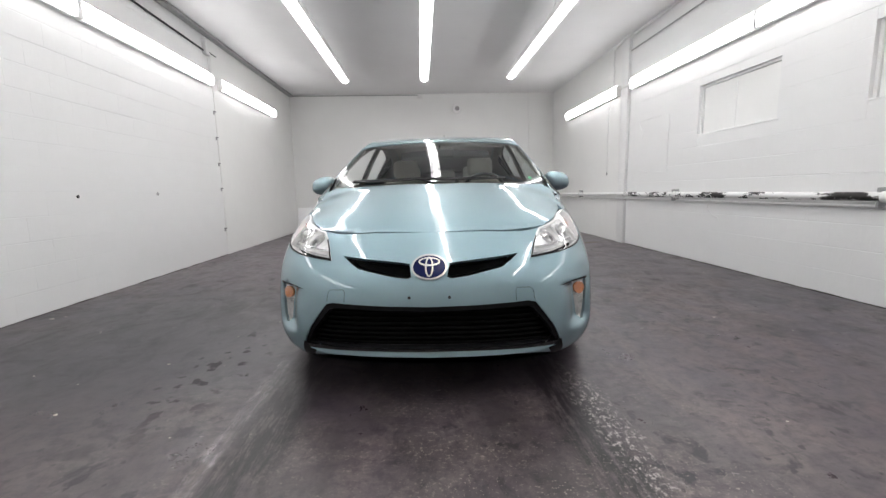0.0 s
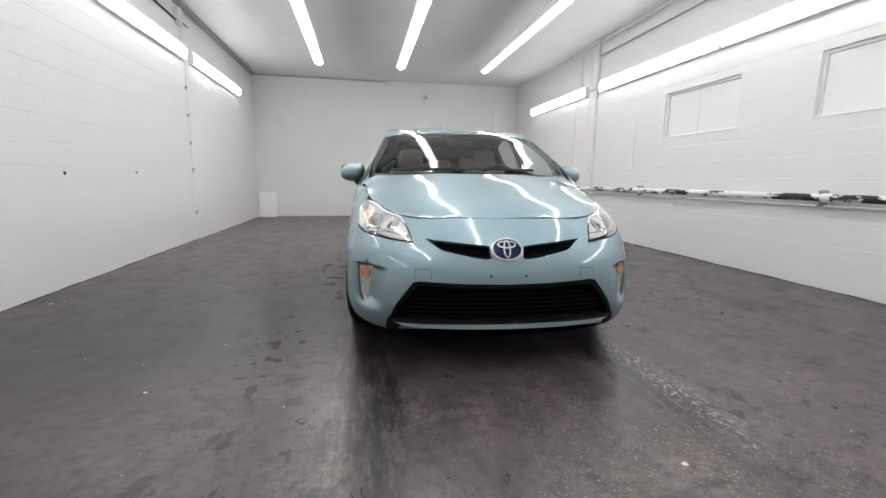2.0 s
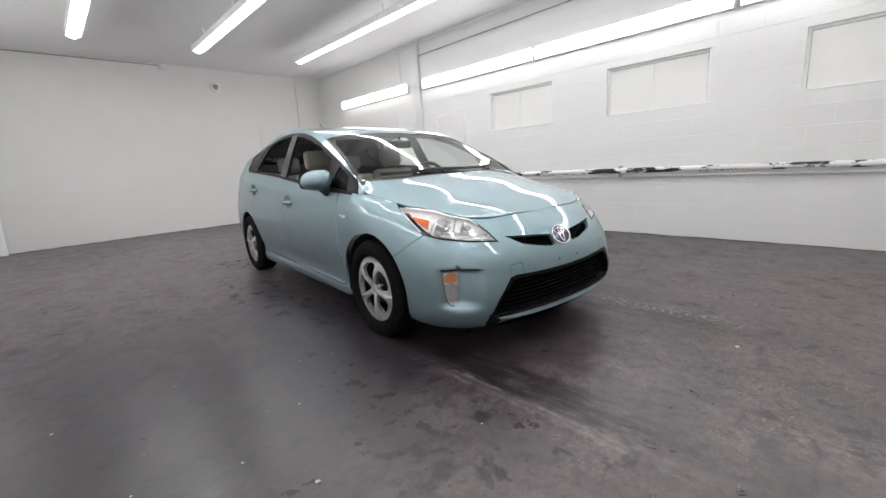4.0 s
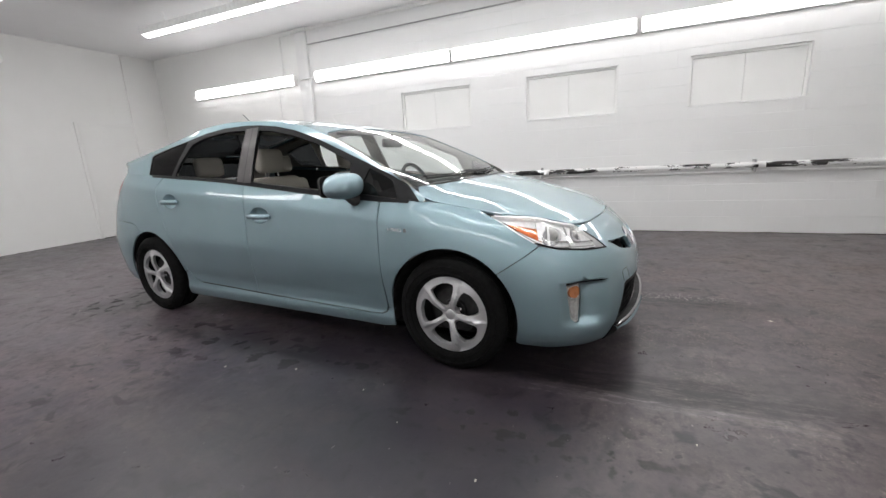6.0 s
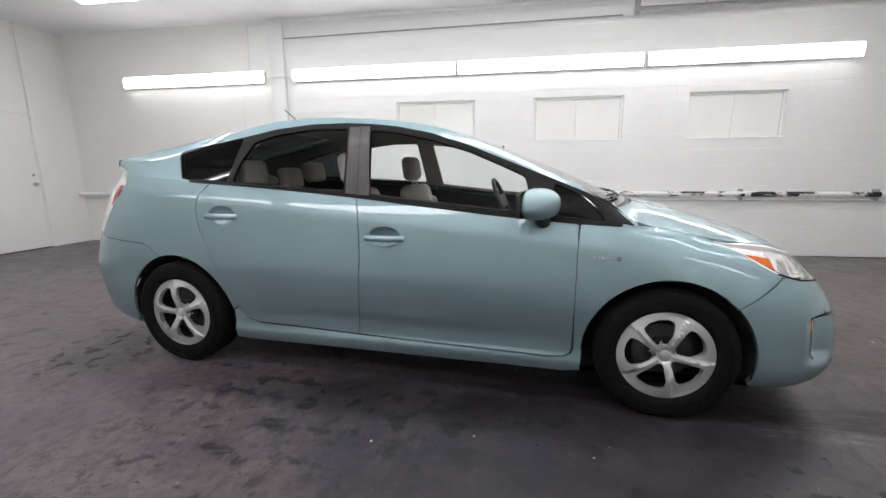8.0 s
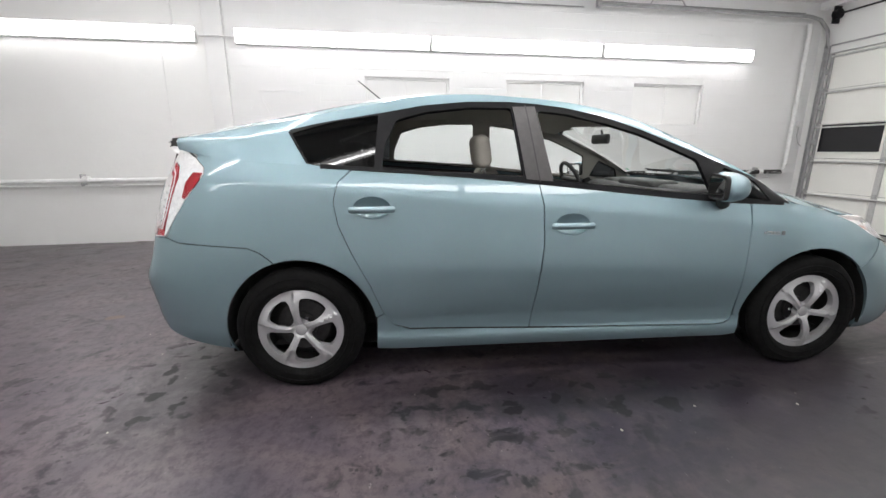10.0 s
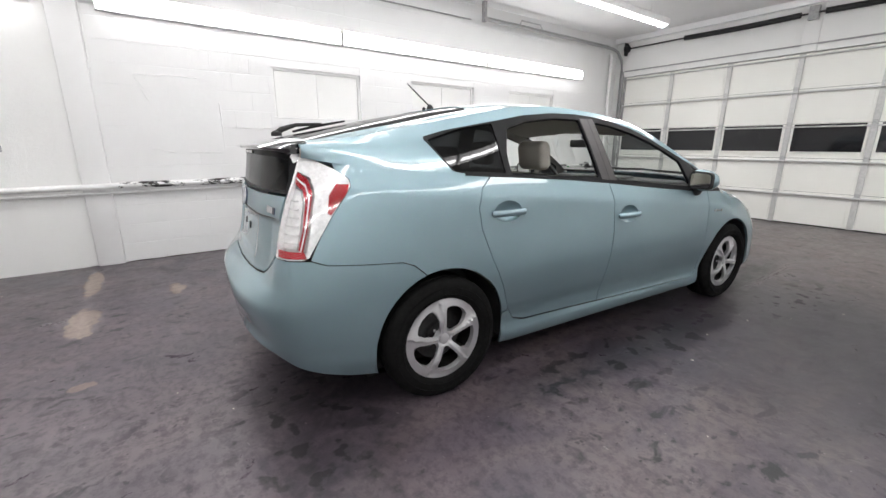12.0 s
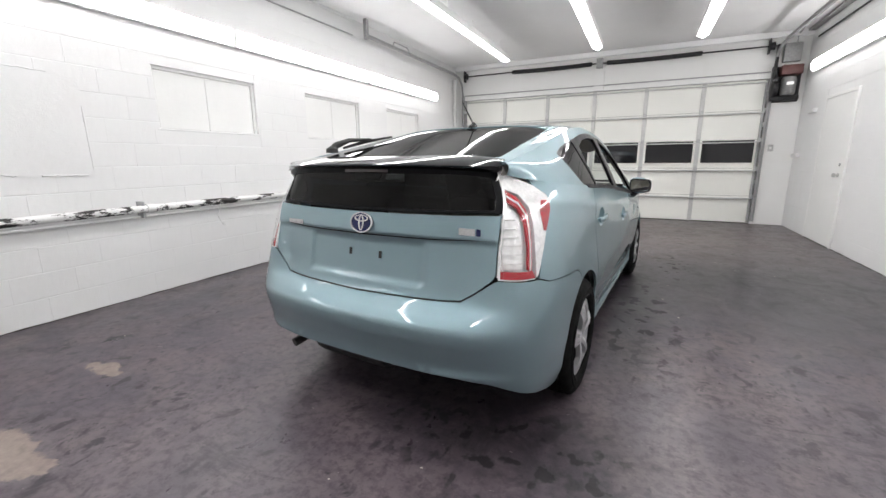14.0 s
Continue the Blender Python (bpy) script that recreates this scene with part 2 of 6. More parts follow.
def floor_paint():
    """Worn mauve-grey floor paint over concrete: stains, tyre tracks, scuffs and bare patches."""
    n = Nodes("worn_grey_floor_paint")
    pos = n.coords()
    sep = n.tree.nodes.new("ShaderNodeSeparateXYZ")
    n.put(sep.inputs[0], pos)
    X, Y = sep.outputs[0], sep.outputs[1]
    cloud, mid, fine = n.noise(.7, 6.0, .6), n.noise(2.6, 8.0, .68), n.noise(19, 8.0, .7)
    base = n.ramp(cloud, [(.36, (.041, .035, .046)), (.50, (.060, .051, .061)), (.62, (.096, .082, .084))])
    base = n.mix(n.ramp(mid, [(.44, 0.0), (.62, .85)]), base, (.102, .086, .083))
    base = n.mix(n.ramp(n.noise(1.7, 7.0, .7, (1, 1.4, 1), .5), [(.47, 0.0), (.58, .85)]), base, (.036, .031, .043))
    ragged = n.noise(7.0, 6.0, .7, (1, 1, 1), .6)
    # brown smears and paler rubbed clouds, dragged slantwise by tyres
    smear = n.noise(1.5, 9.0, .72, (1.0, .45, 1), 1.1)
    base = n.mix(n.math("MULTIPLY", n.ramp(smear, [(.50, 0.0), (.60, 1.0)]), .55), base, (.118, .094, .080))
    mottle = n.noise(5.5, 9.0, .75, (1, .7, 1), .8)
    base = n.mix(n.math("MULTIPLY", n.ramp(mottle, [(.54, 0.0), (.66, 1.0)]), .5), base, (.045, .037, .040))
    base = n.mix(n.math("MULTIPLY", n.ramp(mottle, [(.32, 1.0), (.42, 0.0)]), .4), base, (.150, .128, .122))

    def along(cx, cy, wx, wy, soft=.5, wild=1.6):
        """1 inside a soft-edged oval at (cx, cy)."""
        dx = n.math("DIVIDE", n.math("SUBTRACT", X, cx), wx)
        dy = n.math("DIVIDE", n.math("SUBTRACT", Y, cy), wy)
        r = n.math("ADD", n.math("MULTIPLY", dx, dx), n.math("MULTIPLY", dy, dy))
        r = n.math("ADD", r, n.math("MULTIPLY", n.math("SUBTRACT", ragged, .5), wild))
        return n.math("MULTIPLY", n.math("SUBTRACT", 1.0, r), 1 / soft, True)

    # darker floor in a soft-edged oval beside the parking place
    dark_oval = n.math("MULTIPLY", along(-2.1, -1.45, 1.65, 2.1, .9, 1.0), n.ramp(mid, [(.30, .75), (.6, 1.0)]))
    base = n.mix(n.math("MULTIPLY", dark_oval, .95), base, n.ramp(cloud, [(.4, (.011, .0095, .0135)), (.65, (.022, .019, .021))]))
    # paler floor behind the car: brighter light and wall sheen put into the colour
    base = n.mix(n.math("MULTIPLY", along(-1.0, 3.4, 4.6, 3.3, 1.0, .8), .74), base, n.ramp(mid, [(.35, (.098, .084, .093)), (.65, (.165, .141, .143))]))
    # browner, more rubbed paint towards the garage door
    base = n.mix(n.math("MULTIPLY", along(-.2, -4.2, 5.0, 2.6, 1.0, .8), .75), base, n.ramp(mid, [(.3, (.096, .080, .074)), (.7, (.178, .150, .130))]))
    # the darker, rubbed strip where cars are driven in and out
    drive = n.math("MULTIPLY", along(-.2, -2.6, 1.25, 1.9, 1.0), n.ramp(n.noise(3.2, 6.0, .68, (1, .5, 1)), [(.42, 0.0), (.56, 1.0)]))
    base = n.mix(n.math("MULTIPLY", drive, .62), base, (.027, .024, .022))
    rub = n.math("MULTIPLY", along(-.1, -2.9, 1.6, 1.6, .8), n.math("MULTIPLY", n.ramp(n.noise(60, 4.0, .7), [(.55, 0.0), (.66, 1.0)]), n.ramp(mid, [(.44, 0.0), (.6, 1.0)])))
    base = n.mix(n.math("MULTIPLY", rub, .8), base, (.26, .23, .19))
    base = n.mix(n.ramp(fine, [(.46, 0.0), (.62, .6)]), base, (.022, .019, .024))
    # dark drips and oil spots, thicker in places
    crowd = n.ramp(n.noise(.9, 3.0), [(.36, .25), (.54, 1.0)])
    blot = n.ramp(n.noise(8.5, 4.0, .6, (1, .8, 1), .5), [(.57, 0.0), (.65, 1.0)])
    base = n.mix(n.math("MULTIPLY", n.math("MULTIPLY", blot, crowd), .95), base, (.009, .008, .011))
    dots = n.ramp(n.noise(22.0, 2.0, .5, (1, .8, 1)), [(.66, 0.0), (.70, 1.0)])
    base = n.mix(n.math("MULTIPLY", n.math("MULTIPLY", dots, crowd), .8), base, (.009, .008, .010))
    streaks = n.ramp(n.noise(3.4, 6.0, .7, (.45, 1.3, 1), .8), [(.56, 0.0), (.68, 1.0)])
    base = n.mix(n.math("MULTIPLY", streaks, .6), base, (.018, .016, .022))
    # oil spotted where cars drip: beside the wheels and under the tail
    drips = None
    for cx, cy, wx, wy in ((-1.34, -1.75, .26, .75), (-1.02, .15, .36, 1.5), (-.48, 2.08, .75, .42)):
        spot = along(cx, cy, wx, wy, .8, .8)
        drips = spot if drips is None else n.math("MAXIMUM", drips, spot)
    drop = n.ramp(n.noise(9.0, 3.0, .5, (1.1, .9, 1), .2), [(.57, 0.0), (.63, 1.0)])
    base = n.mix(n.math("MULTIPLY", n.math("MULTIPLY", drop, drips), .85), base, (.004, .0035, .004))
    # oil-dark soak that also paints in shade along the sill and below the tail
    soak_shade = n.math("MULTIPLY", n.math("MAXIMUM", along(-.92, -.2, .30, 1.7, .9, 1.4), along(-.45, 1.95, .75, .42, .9, 1.2)), n.ramp(mottle, [(.34, .35), (.56, 1.0)]))
    base = n.mix(n.math("MULTIPLY", soak_shade, .8), base, (.010, .009, .011))
    # larger oil blots in the dark oval and pale scuffs across it
    blots = n.ramp(n.noise(4.6, 3.0, .55, (.8, 1.3, 1), .4), [(.60, 0.0), (.70, 1.0)])
    base = n.mix(n.math("MULTIPLY", n.math("MULTIPLY", blots, dark_oval), .8), base, (.006, .005, .007))
    scuff = n.math("MULTIPLY", n.ramp(n.noise(11.0, 8.0, .8, (1.5, .5, 1), 1.2), [(.64, 0.0), (.72, 1.0)]), dark_oval)
    base = n.mix(n.math("MULTIPLY", scuff, .4), base, (.13, .115, .115))
    # pale nicks and scratches
    nick = n.ramp(n.noise(40.0, 3.0, .6, (.5, 1.2, 1), .4), [(.715, 0.0), (.745, 1.0)])
    base = n.mix(n.math("MULTIPLY", nick, .55), base, (.30, .28, .26))
    # tyre tracks: rubber; the left one's scratches have their glint painted in as pale colour
    polished = None
    for cx in (-.97, .60):
        track = n.math("MULTIPLY", along(cx + .14 if cx < 0 else cx - .14, -2.25, .15, 1.0, .7, 1.8), n.ramp(n.noise(9.0, 8.0, .78, (2.6, .35, 1)), [(.42, 0.0), (.52, 1.0)]))
        base = n.mix(n.math("MULTIPLY", track, .95), base, (.006, .005, .006))
        if cx > 0:
            flecks = n.math("MULTIPLY", along(cx - .05, -2.45, .10, .65, .9, 2.2), n.ramp(n.noise(42.0, 6.0, .8, (1.2, .8, 1)), [(.53, 0.0), (.58, 1.0)]))
            base = n.mix(n.math("MULTIPLY", flecks, .85), base, (.40, .38, .34))
            continue
        gaps = n.ramp(n.noise(3.2, 5.0, .7, (1.2, .8, 1)), [(.38, 0.0), (.52, 1.0)])
        for off, wide in ((-.030, .020), (.012, .016)):
            scrape = n.math("MULTIPLY", along(cx + off, -2.35, wide, .80, .8, 1.5), n.ramp(n.noise(30.0, 9.0, .85, (1.8, .30, 1), .5), [(.50, 0.0), (.56, 1.0)]))
            scrape = n.math("MULTIPLY", scrape, gaps)
            base = n.mix(n.math("MULTIPLY", scrape, .62), base, (.36, .35, .34))
            polished = scrape if polished is None else n.math("MAXIMUM", polished, scrape)
    # gritty concrete showing between the tracks
    grit = n.ramp(n.noise(85.0, 3.0, .6), [(.60, 0.0), (.66, 1.0)])
    worn = n.math("MULTIPLY", along(.30, -3.15, .95, .75, .9, 1.8), n.ramp(mottle, [(.40, 0.0), (.55, 1.0)]))
    base = n.mix(n.math("MULTIPLY", n.math("MULTIPLY", grit, worn), .8), base, (.34, .31, .25))
    # paint gone down to tan concrete
    bare = None
    for cx, cy, wx, wy in ((2.55, 3.04, .42, .07), (1.50, 3.03, .34, .10), (1.98, 2.42, .16, .07), (.45, 2.95, .05, .07)):
        spot = along(cx, cy, wx, wy, .22, 3.2)
        bare = spot if bare is None else n.math("MAXIMUM", bare, spot)
    base = n.mix(n.math("MULTIPLY", bare, .8), base, n.ramp(fine, [(.3, (.20, .175, .14)), (.7, (.34, .30, .24))]))
    base = n.mix(1.0, base, (1.02, .955, 1.035), "MULTIPLY")
    n.set(Base_Color=base, Specular_IOR_Level=n.mix(dark_oval, n.ramp(cloud, [(.35, .55), (.65, .35)]), n.ramp(mid, [(.4, (.60, .60, .60)), (.6, (.72, .72, .72))])))
    rough = n.ramp(n.mix(.5, mid, mottle), [(.30, .22), (.5, .34), (.68, .50)])
    oily = n.math("MULTIPLY", drop, drips)
    n.set(Roughness=n.mix(n.math("MULTIPLY", polished, .95), n.mix(oily, n.mix(bare, rough, (.8, .8, .8)), (.62, .62, .62)), (.16, .16, .16)))
    n.bump(n.math("ADD", n.math("MULTIPLY", fine, .6), n.math("MULTIPLY", n.noise(2.0, 4.0), 1.5)), .22, .006)
    return n.mat


PAINT = car_paint()
WALL = wall_paint("white_block_paint", (.79, .79, .785), .6)
PLASTER = wall_paint("white_smooth_wall_paint", (.82, .82, .805), .4)
CEILING = wall_paint("off_white_ceiling_paint", (.90, .90, .90), .3)
FLOOR = floor_paint()
DOORWHITE = wall_paint("cream_steel_door_paint", (.82, .82, .775), .45)
GALV = plain("galvanised_steel", (.42, .42, .42), .45, .8, vary=.2, scale=40)
TRACKGREY = plain("grey_painted_steel", (.34, .34, .34), .5, .3, vary=.15)
BOARDWHITE = plain("bright_white_board", (.92, .92, .92), .5, vary=.03)
WHITEPIPE = plain("white_painted_pipe", (.76, .76, .75), .45, vary=.06, scale=20)
LIGHTSTEEL = plain("light_grey_steel", (.52, .52, .51), .5, .2, vary=.12)
DARKSTEEL = plain("black_oily_steel", (.02, .02, .022), .4, .5, vary=.4)
TUBE = glow("lit_wall_diffuser", (1.0, .985, .99), 5.8)
BRIGHT = glow("lit_ceiling_diffuser", (1.0, .985, .99), 2.8)
CORE = glow("lit_ceiling_tube", (1.0, .985, .99), 23.5)
HOUSING = plain("white_enamel_housing", (.90, .90, .89), .4)
BLACKGLASS = Nodes("dark_night_window_pane").set(Base_Color=(.012, .012, .014, 1), Roughness=.06).mat
RUBBER = plain("black_tyre_rubber", (.006, .006, .006), .9, vary=.3, scale=60, bump=.3, spec=.12)
RIM = Nodes("silver_wheel_paint").set(Base_Color=(.52, .52, .53, 1), Metallic=.55, Roughness=.30).mat
DARKMETAL = plain("dark_brake_metal", (.05, .05, .05), .5, .7, vary=.3)
TRIM = plain("black_window_trim", (.006, .006, .007), .45, vary=.2, spec=.12)
PILLAR = plain("satin_charcoal_pillar_film", (.040, .036, .036), .42, coat=.1, vary=.15)
GLOSSBLACK = plain("gloss_black_plastic", (.008, .008, .009), .10, coat=1.0, vary=.2)
BLACK = plain("matt_black_plastic", (.014, .014, .014), .6, vary=.25)
VOID = plain("unlit_black_duct", (.003, .003, .003), .9, vary=.2, spec=.1)
BADGERING = plain("bright_badge_chrome", (.88, .88, .89), .22, .55, vary=.02)
CHROME = plain("bright_chrome", (.86, .86, .87), .07, 1.0, vary=.02)
SATIN = plain("satin_silver_badge", (.62, .63, .64), .25, .9, vary=.03)
DULLSILVER = plain("dull_silver_badge", (.15, .16, .17), .35, .6, vary=.03)
STICKER = plain("green_sticker", (.05, .45, .18), .5)
BADGEBLUE = plain("deep_blue_badge_enamel", (.006, .010, .06), .15, coat=.3, vary=.1)
SEAT = plain("grey_beige_seat_cloth", (.38, .36, .32), .9, vary=.10, scale=240, bump=.35)
CABIN = plain("grey_cabin_plastic", (.16, .155, .145), .7, vary=.08, scale=90, bump=.15)
CABINDARK = plain("dark_cabin_plastic", (.035, .035, .036), .65, vary=.12, scale=90, bump=.15)
LINING = plain("light_grey_headlining", (.34, .33, .30), .95, vary=.06, scale=160)
BULB = plain("smoky_amber_bulb", (.62, .22, .07), .3, coat=1.0, vary=.12, scale=70)
AMBER = plain("amber_reflector", (.75, .16, .02), .15, coat=1.0, vary=.12, scale=90)
DIMRED = plain("unlit_brake_lamp_plastic", (.03, .004, .005), .12, coat=1.0, vary=.1)
LAMPRED = plain("red_lamp_plastic", (.38, .010, .018), .12, coat=1.0, vary=.18, scale=80)
LAMPCLEAR = plain("pearly_lamp_insert", (.86, .86, .86), .25, .03, coat=1.0, vary=.12, scale=60)
LAMPGREY = plain("grey_lamp_reflector", (.46, .46, .45), .3, .15, vary=.2, scale=60)
SMOKED = plain("smoked_lamp_chrome", (.42, .42, .43), .3, .2, vary=.3, scale=70)
REFLECTOR = plain("lamp_reflector_chrome", (.90, .90, .90), .38, .10, vary=.10, scale=50)
GLASS = glazing("clear_green_tinted_glass", (.90, .94, .92))
PRIVACY = glazing("dark_tinted_glass", (.035, .038, .040), .6)
LENS = glazing("clear_lamp_lens", (.95, .95, .95))
MIRROR = Nodes("mirror_glass").set(Base_Color=(.9, .9, .9, 1), Metallic=1.0, Roughness=.01).mat
# ---- the room ----
XL, XR, YF, YD, ZC = -3.36, 3.26, 6.75, -5.95, 3.37
S = dict(kind="structure")
WINDOWS = [(-.04, 1.11), (-2.04, -.855), (-4.01, -2.84)]
WZ0, WZ1 = 1.565, 2.145

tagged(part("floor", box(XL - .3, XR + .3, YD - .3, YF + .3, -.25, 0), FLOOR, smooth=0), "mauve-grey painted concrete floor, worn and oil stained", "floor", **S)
tagged(part("ceiling", box(XL - .3, XR + .3, YD - .3, YF + .3, ZC, ZC + .2), CEILING, smooth=0), "smooth off-white painted ceiling", "ceiling", **S)

# east wall: core behind, front layer built round the three blocked-up windows
bm = box(XR + .075, XR + .3, YD - .3, YF + .3, 0, ZC)
cuts = [YD - .3] + [v for w in sorted(WINDOWS) for v in w] + [YF + .3]
for i in range(0, len(cuts), 2):
    box_into(bm, XR + .004, XR + .075, cuts[i], cuts[i + 1], 0, ZC)
for y0, y1 in WINDOWS:
    box_into(bm, XR + .004, XR + .075, y0, y1, 0, WZ0)
    box_into(bm, XR + .004, XR + .075, y0, y1, WZ1, ZC)
east = tagged(part("wall_east", bm, WALL, smooth=0), "white painted concrete block wall with blocked-up windows", "wall", **S)
west = tagged(part("wall_west", box(XL - .3, XL - .004, YD - .3, YF + .3, 0, ZC), WALL, smooth=0), "white painted concrete block wall with old fixing holes", "wall", **S)
far = tagged(part("wall_north", box(XL, XR, YF, YF + .3, 0, ZC), PLASTER, smooth=0), "plain off-white smooth end wall", "wall", **S)
bm = box(XL, -2.86, YD - .3, YD, 0, ZC)
box_into(bm, 3.06, XR, YD - .3, YD, 0, ZC)
box_into(bm, -2.86, 3.06, YD - .3, YD, 2.62, ZC)
south = tagged(part("wall_south", bm, PLASTER, smooth=0), "off-white wall round the garage door", "wall", **S)
tagged(part("wall_outside", box(-3.2, 3.4, YD - .62, YD - .42, 0, 2.8), BLACK, smooth=0), "dark surface outside behind the garage door", "wall", **S)
part("smooth_panel", box(XR - .006, XR + .004, 3.04, YF, 0, ZC), PLASTER, east, smooth=0)
part("smooth_panel", box(XL - .004, XL + .006, 2.87, YF, 0, ZC), PLASTER, west, smooth=0)
part("corner_boxing", box(2.62, XR - .006, YF - .035, YF, 0, ZC, .004, 1), PLASTER, far, smooth=0)
tagged(part("pilaster", box(XR - .05, XR + .004, 2.81, 3.04, 0, ZC, .012, 2), WALL), "white painted masonry pier", "pilaster", **S)
for n, (y0, y1) in enumerate(WINDOWS):
    w = tagged(part(f"window_{n + 1}", box(XR + .062, XR + .078, y0, y1, WZ0, WZ1), PLASTER, smooth=0), "blocked-up window painted white over", "window", **S)
    mid = (y0 + y1) / 2 + .02
    for a, b in ((y0 + .035, mid - .0012), (mid + .0012, y1 - .035)):
        part("infill_board", box(XR + .048, XR + .064, a, b, WZ0 + .012, WZ1 - .035, .003, 1), PLASTER, w, smooth=0)
    for a, b, c, d in ((y0, y0 + .03, WZ0, WZ1), (y1 - .03, y1, WZ0, WZ1), (y0 + .03, y1 - .03, WZ1 - .03, WZ1)):
        part("window_frame", box(XR + .034, XR + .066, a, b, c, d, .003, 1), PLASTER, w, smooth=0)
    part("window_sill", box(XR + .0, XR + .07, y0 - .02, y1 + .02, WZ0 - .012, WZ0 + .008, .005, 1), WALL, w, smooth=0)
# a box plastered over
random.seed(7)
bm = bmesh.new()
ring = dense(round_poly([(1.70, 1.15), (2.46, 1.16), (2.48, 1.93), (2.44, 1.945), (1.70, 1.925)], .03), .03)
skin("plaster_patch", [(a + random.uniform(-.006, .006), b + random.uniform(-.006, .006)) for a, b in ring], lambda y, z: np.stack([np.full_like(y, XR - .004) - .003 * np.sin(9 * y) * np.sin(7 * z), y, z], -1), WALL, east, step=.05, depth=.006, centre=(9, 2, 1.5))
for y0, y1, z, z1 in ((1.75, 2.05, 1.155, 1.155), (2.28, 2.47, 1.935, 1.94), (1.9, 2.4, 1.945, 1.94), (2.46, 2.34, 1.90, 1.72), (2.44, 2.36, 1.84, 1.66), (1.71, 1.705, 1.7, 1.2), (2.40, 2.20, 1.20, 1.16)):
    pts = [(XR - .0045, y, z + (z1 - z) * k / 10 + random.uniform(-.007, .007)) for k, y in enumerate(np.linspace(y0, y1, 11))]
    part("plaster_ridge", tube(pts, [.003 + random.uniform(0, .005) for _ in pts], 6), WALL, east, smooth=60)

# west wall details
for y, z, r, mat in ((.06, .97, .016, BLACK), (1.23, .99, .020, TRACKGREY)):
    part("fixing_hole", lathe([(r, -.004), (r, .002), (r * .5, .003)], 14, "x"), mat, west).location = (XL, y, z)
for z in (2.24, 1.85, 1.45, 1.06, .42):
    a = part("wall_anchor", box(XL - .004, XL + .014, 2.815, 2.845, z - .035, z + .02, .004, 1), GALV, west, smooth=0)
    part("anchor_stub", box(XL + .006, XL + .022, 2.82, 2.87, z + .006, z + .016, .002, 1), DARKSTEEL, west, smooth=0)
part("ceiling_fillet", box(XL - .004, XL + .10, YD, YF, ZC - .05, ZC - .002, .01, 1), TRACKGREY, west, smooth=0)

# doors
def flush_door(name, label, at, width, height, handle_x):
    d = tagged(part(name, box(0, width, -.02, .018, .012, height, .003, 1), PLASTER, smooth=0), label, "door", **S)
    d.matrix_basis = at
    for a, b, c, e in ((-.055, -.004, 0, height + .05), (width + .004, width + .055, 0, height + .05), (-.004, width + .004, height + .004, height + .05)):
        part("door_frame", box(a, b, -.02, .020, c, e, .004, 1), PLASTER, d, smooth=0)
    part("door_gap", box(0, width, -.018, .004, .0, .011), BLACK, d, smooth=0)
    k = part("door_handle", lathe([(.03, .018), (.03, .024), (.012, .028), (.012, .05), (.028, .056), (.03, .072), (.02, .084)], 18, "y"), LIGHTSTEEL, d)
    k.location = (handle_x, 0, 1.0)
    k.matrix_basis = pose(handle_x, 0, 1.0, 0, 0, 0)
    part("lock_plate", lathe([(.022, .018), (.02, .026)], 14, "y"), SATIN, d).location = (handle_x, 0, 1.14)
    return d


flush_door("door_1", "white flush door shut in the end wall", pose(2.60, YF, 0, 0, 0, 180), .92, 2.04, .08)
flush_door("door_2", "white flush side door shut, dark gap below", pose(XL, -3.72, 0, 0, 0, -90), .98, 2.08, .10)

# pale board leaning in the corner
board = thing("board", "white offcut board leaning against the wall", "board")
part("panel", box(-.21, .21, -.006, .006, 0, .61, .002, 1, pose(-3.12, 6.60, .004, -10.5, 0, -6)), BOARDWHITE, board, smooth=0)

# round sounder and boxes on the end wall
alarm = thing("wall_speaker", "small white round speaker on the end wall", "speaker")
part("body", lathe([(.11, 0), (.108, -.03), (.085, -.055), (.02, -.06)], 24, "y"), HOUSING, alarm).location = (.79, YF, 3.0)
part("grille", lathe([(.06, -.052), (.055, -.066), (.02, -.07)], 20, "y"), TRACKGREY, alarm).location = (.79, YF, 3.0)
jb = thing("junction_box", "white junction box under the ceiling", "box")
part("body", box(-.2, -.08, YF - .06, YF, ZC - .11, ZC - .01, .006, 2), WHITEPIPE, jb)
part("conduit", tube([(-3.3, YF - .015, ZC - .03), (-.2, YF - .015, ZC - .035)], .011, 6), TRACKGREY, jb)

